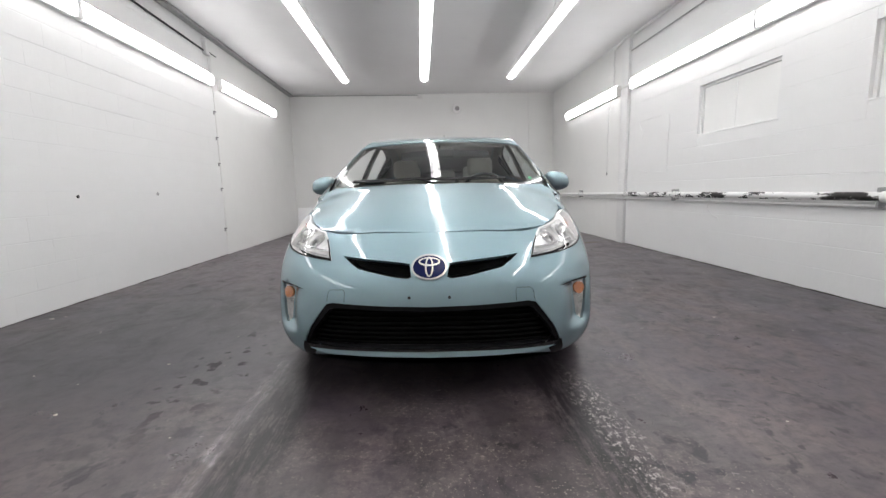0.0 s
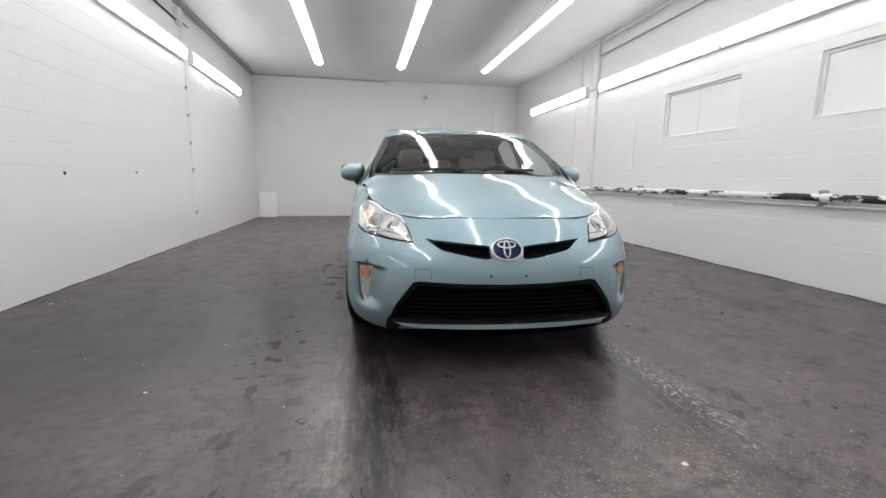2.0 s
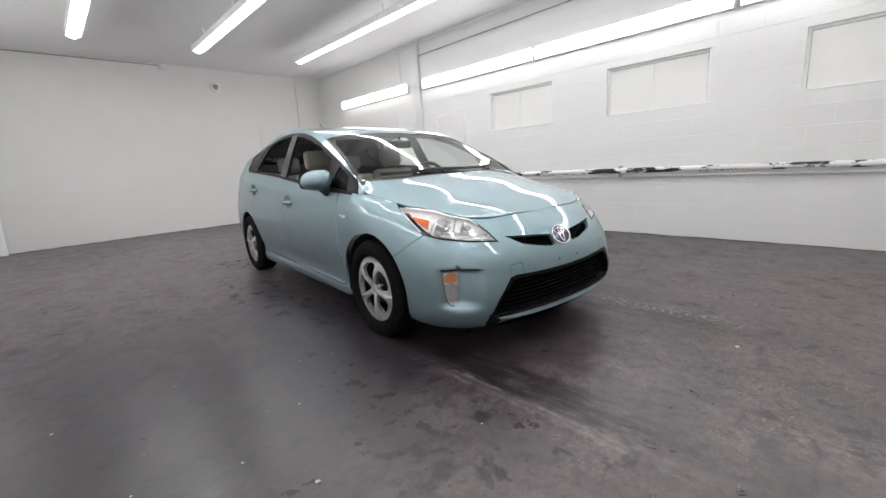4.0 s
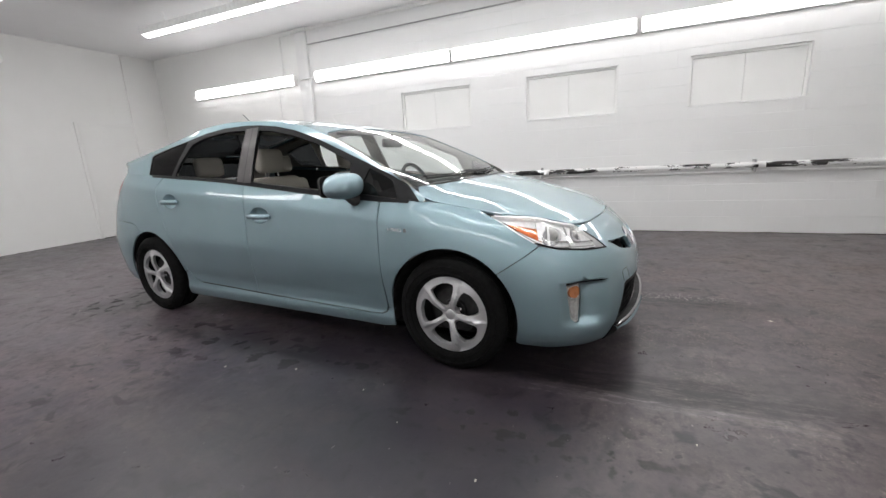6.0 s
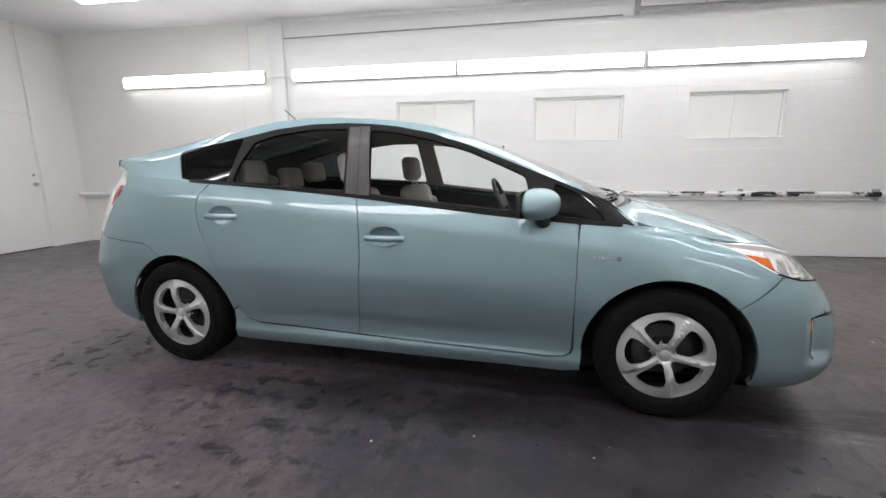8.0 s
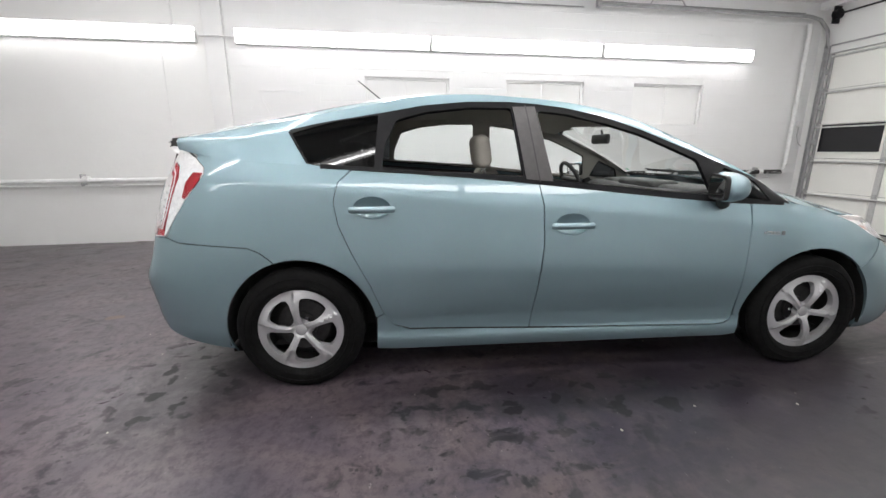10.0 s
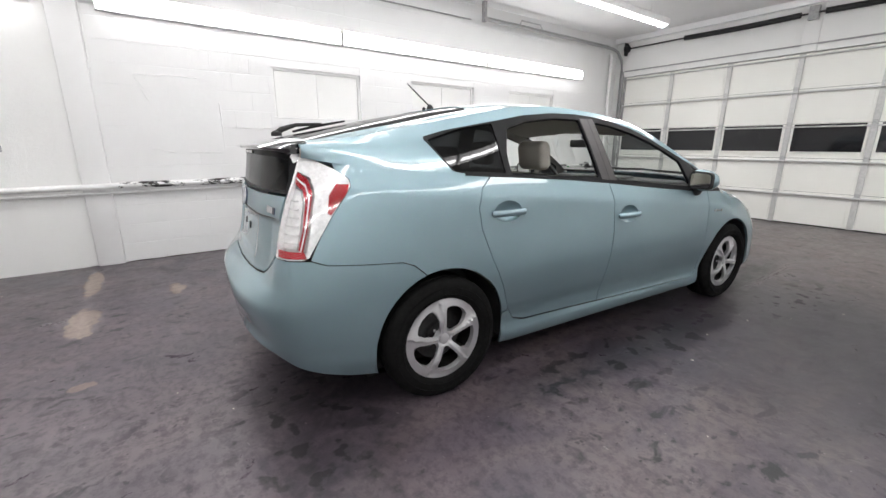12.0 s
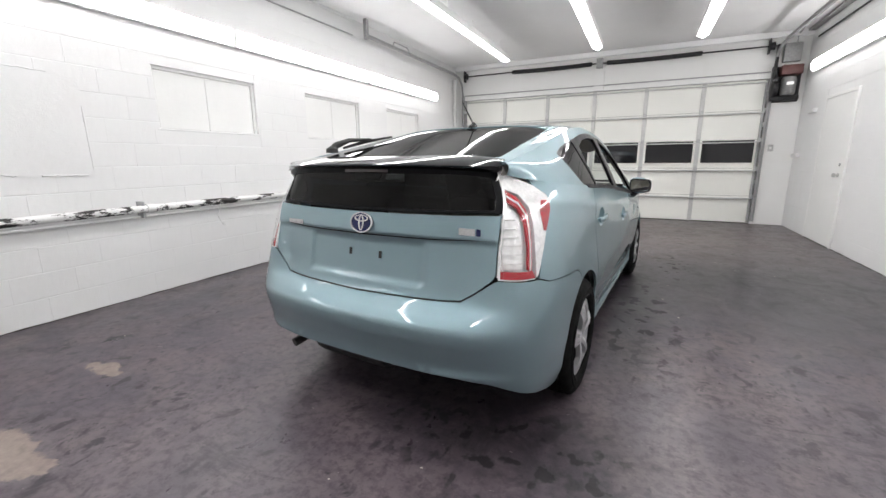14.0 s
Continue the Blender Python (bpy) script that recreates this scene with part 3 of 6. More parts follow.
# ---- strip lights ----
def strip_light(name, label, length, m, drop=0.0, lit=None, wide=.085):
    """A long fitting with two wrap-round diffusers: local x along it, light towards -z, back at z = 0."""
    lamp = thing(name, label, "light", "strip lights", m)
    part("housing", box(0, length, -wide, wide, -.052, 0, .006, 1), HOUSING, lamp, smooth=0)
    for k in range(2):
        a, b = k * length / 2 + .012, (k + 1) * length / 2 - .012
        bm, rows = bmesh.new(), []
        for x in (a, a + .012, b - .012, b):
            s = .82 if x in (a, b) else 1
            rows.append([bm.verts.new((x, .074 * s * c, -.05 - .062 * s * d)) for c, d in ((-1, 0), (-.98, .45), (-.72, .85), (0, 1.0), (.72, .85), (.98, .45), (1, 0))])
        for p, q in zip(rows, rows[1:]):
            for i in range(6):
                bm.faces.new((p[i], p[i + 1], q[i + 1], q[i]))
        bm.faces.new(rows[0]), bm.faces.new(rows[-1])
        part("diffuser", bm, lit or TUBE, lamp, "glowing white diffuser", smooth=50)
        if drop:
            part("tube", box(a + .02, b - .02, -.023, .023, -.1165, -.1125), CORE, lamp, "bright lamp tube", smooth=0)
    for side_y in (-wide, wide - .004) if drop else ():
        part("side_lip", box(0, length, side_y, side_y + .004, -.094, -.050), HOUSING, lamp, smooth=0)
    if not drop:
        part("top_lip", box(0, length, -wide, -wide + .004, -.086, -.050), HOUSING, lamp, smooth=0)
    for x in (-.006, length - .006):
        part("end_cap", box(x, x + .012, -wide, wide, -.085, .0, .004, 1), HOUSING, lamp, smooth=0)
    if drop:
        for x in (length * .2, length * .8):
            part("stem", tube([(x, 0, 0), (x, 0, drop)], .008, 6), HOUSING, lamp)
    return lamp


first = {}


def hang(kind, label, length, m, drop=0.0):
    key = (kind, length)
    if key in first:
        return copy_thing(first[key], m)
    first[key] = strip_light(kind, label, length, m, drop, BRIGHT if drop else TUBE, .085)
    return first[key]


for y1 in (5.56, 2.67, .20, -2.29):
    hang("wall_light", "lit double strip light on the wall", 2.43, Matrix.Translation((XR, y1, 2.565)) @ Matrix(((0, 0, 1, 0), (-1, 0, 0, 0), (0, -1, 0, 0), (0, 0, 0, 1))))
for y0 in (3.02, .31, -2.18, -5.42):
    hang("wall_light", "lit double strip light on the wall", 2.43, Matrix.Translation((XL, y0, 2.69)) @ Matrix(((0, 0, -1, 0), (1, 0, 0, 0), (0, -1, 0, 0), (0, 0, 0, 1))))
for x, y0 in ((-1.61, -4.52), (-.05, -4.56), (1.64, -4.70)):
    for k in range(4):
        hang("ceiling_light", "lit double strip light hung below the ceiling", 2.27, pose(x, y0 + k * 2.29, 3.215, 0, 0, 90), ZC - 3.215)

# ---- pipes and cables on the walls ----
def patchy_pipe():
    n = Nodes("flaking_white_pipe_paint")
    f = n.noise(4.5, 6.0, .72, (1, .8, 2.5))
    sep = n.tree.nodes.new("ShaderNodeSeparateXYZ")
    n.put(sep.inputs[0], n.coords())
    worn = n.math("MULTIPLY", n.ramp(f, [(.50, 0.0), (.53, 1.0)]), n.ramp(n.math("MULTIPLY_ADD", sep.outputs[1], -.5, False), [(.0, 1.0), (1.0, 1.0)]))
    n.set(Base_Color=n.mix(worn, (.77, .77, .76), (.018, .017, .016)), Roughness=n.ramp(f, [(.5, .45), (.6, .8)]))
    n.bump(f, .5, .004)
    return n.mat


OLDPIPE = patchy_pipe()
pipe = thing("wall_pipe", "white painted steel pipe with flaking black patches along the wall", "pipe")
part("run", tube([(XR - .075, 2.75, .83), (XR - .075, -2.0, .835), (XR - .075, -5.60, .83)], .034, 14), OLDPIPE, pipe)
part("far_run", tube([(XR - .095, 6.74, .81), (XR - .095, 2.9, .825), (XR - .075, 2.72, .83)], .03, 14), WHITEPIPE, pipe)
part("riser", tube([(XR - .075, -5.58, .83), (XR - .075, -5.64, .86), (XR - .075, -5.66, .95), (XR - .075, -5.66, 2.95), (XR - .075, -5.64, 3.05)], .034, 14), WHITEPIPE, pipe)
for y in (4.6, 1.35, -1.15, -3.64, -5.2):
    part("coupling", tube([(XR - .075 - (.02 if y > 3 else 0), y - .035, .832), (XR - .075 - (.02 if y > 3 else 0), y + .035, .832)], .042, 14), WHITEPIPE, pipe)
    part("bracket", box(XR - .09, XR + .004, y + .05, y + .075, .75, .90, .003, 1), GALV, pipe, smooth=0)
low_c = thing("lower_conduit", "thin white conduit under the wall pipe", "conduit")
part("run", tube([(XR - .03, 6.74, .745), (XR - .06, 3.1, .755), (XR - .06, 2.75, .757), (XR - .03, 2.5, .757), (XR - .03, -5.5, .755)], .013, 8), WHITEPIPE, low_c)
part("loop", tube([(XR - .09, .62, .86), (XR - .10, .66, .78), (XR - .10, .70, .68), (XR - .08, .64, .60), (XR - .04, .60, .57)], .005, 6), WHITEPIPE, low_c)
hc = thing("high_conduit", "thin grey conduit high on the block wall", "conduit")
part("run", tube([(XR - .014, 2.80, 3.10), (XR - .014, -1.95, 3.13)], .010, 8), GALV, hc)
part("upper_run", tube([(XR - .014, 3.36, 3.30), (XR - .07, 2.9, 3.31), (XR - .02, 2.6, 3.31), (XR - .02, -2.0, 3.33)], .012, 8), WHITEPIPE, hc)
part("drop", tube([(XR - .018, 3.38, 3.30), (XR - .018, 3.38, 2.58)], .012, 8), WHITEPIPE, hc)
part("link", tube([(XR - .03, 3.10, 2.56), (XR - .075, 2.95, 2.56), (XR - .075, 2.84, 2.56), (XR - .03, 2.66, 2.56)], .010, 8), WHITEPIPE, hc)
part("pier_drop", tube([(XR - .062, 2.80, 3.14), (XR - .012, 2.80, 3.10), (XR - .012, 2.80, 1.9)], .007, 6), WHITEPIPE, hc)
cord = thing("hanging_cord", "thin grey cord hanging on the wall", "cord")
part("cord", tube([(XR - .012, 3.55, 2.52), (XR - .010, 3.56, 1.7), (XR - .011, 3.55, 1.22)], .005, 6), WHITEPIPE, cord)
part("weight", lathe([(.004, 0), (.011, .01), (.011, .05), (.004, .06)], 10), TRACKGREY, cord).location = (XR - .011, 3.55, 1.17)
wc = thing("black_cable", "black cable clipped high on the block wall", "cable")
part("run", tube([(XL + .012, 2.70, 3.10), (XL + .012, 1.9, 3.12), (XL + .012, .6, 3.15), (XL + .012, -5.6, 3.17)], .013, 8), DARKSTEEL, wc)
part("wall_box", box(XL - .004, XL + .06, 2.66, 2.80, 3.05, 3.28, .006, 1), WHITEPIPE, wc, smooth=0)
part("drop", tube([(XL + .012, 2.78, 3.05), (XL + .012, 2.80, 2.72)], .008, 6), WHITEPIPE, wc)
part("arm", tube([(XL + .05, 2.74, 3.10), (XL + .09, 2.86, 3.06)], .008, 6), DARKSTEEL, wc)
sw = thing("light_switch", "white light switch plate beside the garage door", "switch")
part("plate", box(-3.05, -2.97, YD, YD + .012, 1.35, 1.47, .004, 1), LIGHTSTEEL, sw, smooth=0)
part("rocker", box(-3.025, -2.995, YD + .01, YD + .02, 1.39, 1.43, .002, 1), WHITEPIPE, sw, smooth=0)

# ---- garage door ----
gd = thing("garage_door", "cream sectional steel garage door, shut, with a row of dark windows", "garage door")
DX0, DX1, H = -2.84, 3.04, .522
pitch = (DX1 - DX0) / 6
for k in range(5):
    z0 = .004 + k * H
    sec = part("door_section", box(DX0, DX1, YD - .055, YD - .035, z0, z0 + H - .006, .002, 1), DOORWHITE, gd, smooth=0)
    for i in range(6):
        a, b = DX0 + i * pitch + .075, DX0 + (i + 1) * pitch - .075
        if k == 2:
            w = part("window_frame", box(a - .03, b + .03, YD - .036, YD - .020, z0 + .075, z0 + H - .006, .004, 1), DOORWHITE, sec, smooth=0)
            part("pane", box(a, b, YD - .034, YD - .015, z0 + .100, z0 + H - .012), BLACKGLASS, w, smooth=0)
        else:
            part("panel", box(a, b, YD - .036, YD - .030, z0 + .06, z0 + H - .07, .002, 1), DOORWHITE, sec, smooth=0)
    for i in range(7):
        x = DX0 + i * pitch
        part("stile", box(max(x - .036, DX0), min(x + .036, DX1), YD - .036, YD - .012, z0 + .004, z0 + H - .012, .003, 1), TRACKGREY if i in (0, 6) else LIGHTSTEEL, sec, smooth=0)
        part("hinge", box(x - .03, x + .03, YD - .014, YD - .004, z0 + H - .05, z0 + H + .03, .003, 1), GALV, sec, smooth=0) if k < 4 else None
    part("strut", box(DX0 + .02, DX1 - .02, YD - .036, YD + .022, z0 + H - .060, z0 + H - .038, .003, 1), LIGHTSTEEL, sec, smooth=0)
part("bottom_seal", box(DX0, DX1, YD - .06, YD - .02, 0, .016), BLACK, gd, smooth=0)
for x, sgn in ((DX1 + .045, 1), (DX0 - .045, -1)):
    t = part("track", box(x - .03, x + .03, YD + .004, YD + .03, .05, 2.72, .003, 1), TRACKGREY, gd, smooth=0)
    part("track_angle", box(x + sgn * .012 - .005, x + sgn * .012 + .005, YD, YD + .07, .05, 2.75), GALV, t, smooth=0)
    for z in (.26, .78, 1.30, 1.83, 2.35):
        part("roller_bracket", box(x - sgn * .07 - .03, x + .02, YD - .01, YD + .02, z - .04, z + .04, .004, 1), GALV, t, smooth=0)
    pts = [(x, YD + .03, 2.70), (x, YD + .10, 2.95), (x, YD + .25, 3.08), (x, YD + .45, 3.12), (x, -2.05, 3.125)]
    part("track_rail", tube(pts, .026, 8), TRACKGREY, t)
    part("track_hanger", box(x - .03, x + .03, -2.11, -2.05, 3.08, ZC, .004, 1), TRACKGREY, t, smooth=0)
    part("cross_brace", tube([(x, -2.85, 3.14), (x + sgn * .01, -2.90, 3.23), (x + sgn * .01, -3.35, 3.23), (x, -3.42, 3.14)], .010, 6), GALV, t)
    part("flat_bar", box(x - .018, x + .018, -5.4, -2.05, 3.152, 3.158), GALV, t, smooth=0)
spring = thing("torsion_spring", "black torsion spring shaft over the garage door", "spring")
part("shaft", tube([(DX0 - .02, YD + .09, 3.14), (DX1 - .02, YD + .09, 3.14)], .013, 10), DARKSTEEL, spring)
for a, b in ((.19, 1.86), (-1.75, -.10)):
    pts, r, n = [], .044, int((b - a) / .05)
    bm = bmesh.new()
    prev = None
    steps = int((b - a) / .012)
    for q in range(steps + 1):
        x = a + (b - a) * q / steps
        rr = r if q % 2 else r - .004
        ringv = [bm.verts.new((x, YD + .09 + rr * math.cos(c), 3.14 - .012 * math.sin(math.pi * q / steps) + rr * math.sin(c))) for c in np.linspace(0, 2 * math.pi, 13)[:-1]]
        if prev:
            for i in range(12):
                bm.faces.new((prev[i], prev[(i + 1) % 12], ringv[(i + 1) % 12], ringv[i]))
        prev = ringv
    part("coil", bm, DARKSTEEL, spring, smooth=0)
part("centre_bracket", box(-.02, .10, YD, YD + .11, 3.05, 3.24, .004, 1), GALV, spring, smooth=0)
part("header_pad", box(-.06, .14, YD, YD + .03, 2.62, ZC, .003, 1), PLASTER, spring, smooth=0)
for x in (DX1 - .06, DX0 + .04):
    d = part("cable_drum", lathe([(.02, -.03), (.07, -.03), (.06, -.01), (.06, .03), (.07, .04), (.02, .04)], 24, "x"), DARKSTEEL, spring)
    d.location = (x, YD + .09, 3.14)
    part("bearing_plate", box(x + .03, x + .045, YD, YD + .13, 3.02, 3.26, .003, 1), DARKSTEEL, spring, smooth=0)
bar = thing("header_rail", "grey steel rail across the top of the garage door", "rail")
part("rail", box(DX0, DX1, YD + .004, YD + .03, 2.715, 2.735, .002, 1), TRACKGREY, bar, smooth=0)
trim = tagged(part("ceiling_beam", box(XL, XR, YD, YD + .10, ZC - .10, ZC - .002, .006, 1), CEILING, smooth=0), "painted beam under the ceiling at the garage door", "beam", **S)
motor = thing("door_opener", "dark grey garage door opener with dull red cover beside the door", "door opener")
GREYCASE = plain("dusty_grey_casting", (.20, .20, .20), .55, .3, vary=.25, scale=18, bump=.2)
part("back_plate", box(-3.28, -2.86, YD, YD + .03, 2.20, 2.80, .006, 1), DARKSTEEL, motor, smooth=0)
part("frame", box(-3.27, -2.87, YD + .03, YD + .13, 2.22, 2.30, .012, 2), DARKSTEEL, motor)
part("motor_body", lathe([(.0, .0), (.09, .004), (.105, .03), (.105, .27), (.09, .30), (.0, .304)], 28), GREYCASE, motor).location = (-3.09, YD + .15, 2.30)
for k in range(6):
    part("cooling_fin", lathe([(.104, -.004), (.111, -.003), (.111, .003), (.104, .004)], 28), GREYCASE, motor).location = (-3.09, YD + .15, 2.36 + .036 * k)
part("nameplate", box(-3.14, -3.04, YD + .257, YD + .264, 2.46, 2.51, .002, 1), HOUSING, motor, smooth=0)
part("cover", box(-3.25, -2.95, YD + .03, YD + .25, 2.63, 2.79, .02, 2), plain("dull_red_enamel", (.10, .035, .032), .5), motor)
part("gearbox", lathe([(.10, -.05), (.125, -.03), (.125, .03), (.08, .05)], 24, "x"), DARKSTEEL, motor).location = (-2.90, YD + .14, 2.42)
part("chain_wheel", lathe([(.02, -.012), (.10, -.012), (.10, .012), (.02, .012)], 30, "x"), DARKSTEEL, motor).location = (-2.88, YD + .12, 2.68)
part("chain_guard", box(-2.91, -2.87, YD + .05, YD + .13, 2.70, 3.16, .01, 2), DARKSTEEL, motor)
part("control_box", box(-3.22, -2.98, YD, YD + .12, 2.86, 3.16, .01, 2), TRACKGREY, motor)
part("conduit", tube([(-3.15, YD + .05, 3.14), (-3.15, YD + .05, 3.30), (-3.15, YD + .3, 3.34)], .012, 8), GALV, motor)
for y0, y1, z in ((-5.40, -5.12, 1.98), (-5.84, -5.62, 1.275)):
    wb = thing("wall_box", "small white box fixed to the block wall", "box")
    part("body", box(XL - .002, XL + .055, y0, y1, z - .035, z + .03, .006, 2), WHITEPIPE, wb)
    part("lid", box(XL + .055, XL + .062, y0 + .01, y1 - .01, z - .027, z + .022, .003, 1), WHITEPIPE, wb, smooth=0)
eb = thing("junction_box", "small white junction box with a thin cable on the wall", "box")
part("body", box(XR - .045, XR + .002, -5.89, -5.82, 1.54, 1.63, .005, 2), WHITEPIPE, eb)
part("cable", tube([(XR - .02, -5.85, 1.54), (XR - .02, -5.845, 1.40), (XR - .03, -5.88, 1.28), (XR - .06, -5.92, 1.24)], .006, 6), TRACKGREY, eb)
eye = thing("door_sensor", "small black safety sensor near the floor by the door", "sensor")
part("body", box(XR - .09, XR - .03, -5.93, -5.87, .30, .35, .006, 2), BLACK, eye)
part("bracket", box(XR - .032, XR + .002, -5.92, -5.88, .29, .36, .003, 1), GALV, eye, smooth=0)

# dirt gathered along the foot of the walls
DIRT = plain("dark_floor_dirt", (.05, .044, .038), .95, vary=.4, scale=25)
random.seed(21)
for parent, a, b in ((east, (XR + .001, 6.7), (XR + .001, -5.9)), (west, (XL - .001, 6.7), (XL - .001, -3.70)), (far, (-3.3, YF), (1.6, YF))):
    pts = [(a[0] + (b[0] - a[0]) * k / 90, a[1] + (b[1] - a[1]) * k / 90, .001) for k in range(91)]
    tagged(part("base_dirt", tube(pts, [random.uniform(.002, .010) for _ in pts], 6), DIRT, parent, smooth=60), kind="stuff")

# ---- chips and flakes on the floor ----
random.seed(3)
bm = bmesh.new()
spots = [(-3.17, -.61, .028), (-3.10, -.56, .012), (-1.83, -2.16, .014), (-2.5, -1.0, .010), (-1.2, -.42, .012), (-1.3, .02, .010), (.2, -3.0, .016), (1.9, -1.2, .010)]
spots += [(random.uniform(-3.1, 3.0), random.uniform(-4.5, 5.0), random.uniform(.003, .008)) for _ in range(70)]
for x, y, r in spots:
    n = random.randint(4, 6)
    a0 = random.uniform(0, 6)
    lo_, hi_ = [], []
    for k in range(n):
        a = a0 + 2 * math.pi * k / n
        q = r * random.uniform(.5, 1.2)
        lo_.append(bm.verts.new((x + q * math.cos(a), y + q * .7 * math.sin(a), .0005)))
        hi_.append(bm.verts.new((x + q * .8 * math.cos(a), y + q * .55 * math.sin(a), .001 + r * .22 * random.random())))
    bm.faces.new(hi_)
    for k in range(n):
        bm.faces.new((lo_[k], lo_[(k + 1) % n], hi_[(k + 1) % n], hi_[k]))
tagged(part("paint_flakes", bm, plain("pale_paint_chips", (.55, .52, .44), .8, vary=.3), smooth=0), "pale paint chips and grit scattered on the floor", "debris", kind="stuff")
# ---- the car's surfaces, in its own axes: nose towards -y, metres ----
def pchip(xs, ys):
    """A smooth curve through the points that never overshoots them; works on arrays."""
    xs, ys = np.asarray(xs, float), np.asarray(ys, float)
    h, d = np.diff(xs), np.diff(ys) / np.diff(xs)
    m = np.zeros(len(xs))
    m[0], m[-1] = d[0], d[-1]
    for i in range(1, len(xs) - 1):
        if d[i - 1] * d[i] > 0:
            w1, w2 = 2 * h[i] + h[i - 1], h[i] + 2 * h[i - 1]
            m[i] = (w1 + w2) / (w1 / d[i - 1] + w2 / d[i])

    def at(x):
        x = np.clip(np.asarray(x, float), xs[0], xs[-1])
        i = np.clip(np.searchsorted(xs, x, side="right") - 1, 0, len(xs) - 2)
        t = (x - xs[i]) / h[i]
        return ((1 + 2 * t) * (1 - t) ** 2 * ys[i] + t * (1 - t) ** 2 * h[i] * m[i]
                + t * t * (3 - 2 * t) * ys[i + 1] + t * t * (t - 1) * h[i] * m[i + 1])
    return at


# plan outline at its widest, from the nose's centre round to the tail's centre
PLAN = [(0, -2.235), (.15, -2.232), (.3, -2.22), (.5, -2.178), (.665, -2.09), (.765, -1.97), (.825, -1.83), (.858, -1.62), (.870, -1.38),
        (.8725, -1.1), (.8725, -.5), (.8725, .5), (.8725, 1.1), (.868, 1.5), (.861, 1.72), (.840, 1.90), (.795, 2.045), (.69, 2.145), (.55, 2.200), (.3, 2.237), (.15, 2.243), (0, 2.245)]
_k = np.r_[0, np.cumsum(np.hypot(*np.diff(np.array(PLAN), axis=0).T))]
_fine = np.linspace(0, _k[-1], 1600)
_px, _py = pchip(_k, [p[0] for p in PLAN])(_fine), pchip(_k, [p[1] for p in PLAN])(_fine)
for _ in range(40):
    _px[1:-1], _py[1:-1] = (_px[:-2] + 2 * _px[1:-1] + _px[2:]) / 4, (_py[:-2] + 2 * _py[1:-1] + _py[2:]) / 4
_ps = np.r_[0, np.cumsum(np.hypot(np.diff(_px), np.diff(_py)))]
_tx, _ty = np.gradient(_px, _ps), np.gradient(_py, _ps)
_tn = np.hypot(_tx, _ty)
_nx, _ny = _ty / _tn, -_tx / _tn  # outward
# the way round is counted so that the front axle lies 1.467 from the nose's centre
_axle = np.interp(-1.35, _py, _ps)
_ps = np.where(_py < -1.35, _ps * 1.467 / _axle, _ps - _axle + 1.467)
_axle = np.interp(1.355, _py, _ps)
_ps = np.where(_py > 1.355, _axle + (_ps - _axle) * (5.716 - _axle) / (_ps[-1] - _axle), _ps)
S_END = _ps[-1]


def s_of_y(y):
    return np.interp(y, _py, _ps)


def s_front(x):
    n = np.argmax(_px)
    return np.interp(x, _px[:n], _ps[:n])


def s_rear(x):
    n = np.argmax(_px)
    return np.interp(-np.asarray(x), -_px[n:], _ps[n:])


# how far the skin lies inside that outline, by height, at stations round the car
NOSE = [(.14, .12), (.17, .06), (.20, .02), (.25, .004), (.31, 0), (.40, .012), (.46, .022), (.52, .04), (.58, .068), (.62, .09), (.66, .12), (.70, .16), (.755, .225), (.85, .36)]
NOSE_SIDE = [(.14, .12), (.17, .07), (.20, .03), (.25, .01), (.31, 0), (.40, .008), (.46, .018), (.52, .035), (.58, .065), (.62, .095), (.66, .13), (.70, .17), (.74, .22), (.85, .36)]
FRONT_CORNER = [(.14, .10), (.18, .05), (.22, .02), (.27, .003), (.33, 0), (.42, .004), (.50, .014), (.58, .035), (.64, .065), (.70, .11), (.765, .17), (.85, .28)]
FRONT_WING = [(.14, .09), (.18, .05), (.22, .02), (.27, .004), (.33, 0), (.45, .002), (.55, .012), (.62, .032), (.70, .072), (.76, .118), (.80, .165), (.84, .24)]
AHEAD_OF_WHEEL = [(.14, .08), (.2, .04), (.26, .012), (.33, .004), (.45, 0), (.58, .004), (.66, .020), (.74, .052), (.79, .085), (.822, .125), (.86, .20)]
FRONT_WHEEL = [(.14, .07), (.2, .04), (.28, .012), (.36, .004), (.5, 0), (.62, .001), (.70, .011), (.76, .027), (.82, .054), (.85, .073), (.872, .095), (.90, .14)]
COWL_SIDE = [(.14, .075), (.19, .044), (.245, .034), (.275, .037), (.33, .031), (.42, .015), (.55, .001), (.64, .001), (.70, .002), (.76, .005), (.85, .010), (1.0, .016)]
FRONT_DOOR = [(.14, .080), (.19, .048), (.245, .040), (.275, .051), (.33, .048), (.42, .028), (.52, .008), (.60, .001), (.68, .003), (.80, .011), (.95, .019), (1.05, .025)]
MIDDLE = [(.14, .080), (.19, .048), (.245, .040), (.275, .051), (.33, .048), (.42, .028), (.53, .009), (.62, .001), (.72, .004), (.86, .013), (1.04, .022), (1.15, .028)]
REAR_DOOR = [(.14, .078), (.19, .044), (.245, .034), (.275, .042), (.33, .039), (.42, .022), (.53, .007), (.62, 0), (.72, .003), (.86, .011), (1.09, .021), (1.2, .027)]
REAR_WHEEL = [(.14, .08), (.2, .04), (.28, .012), (.36, .004), (.5, 0), (.62, 0), (.72, .003), (.84, .010), (.95, .017), (1.04, .025), (1.2, .045)]
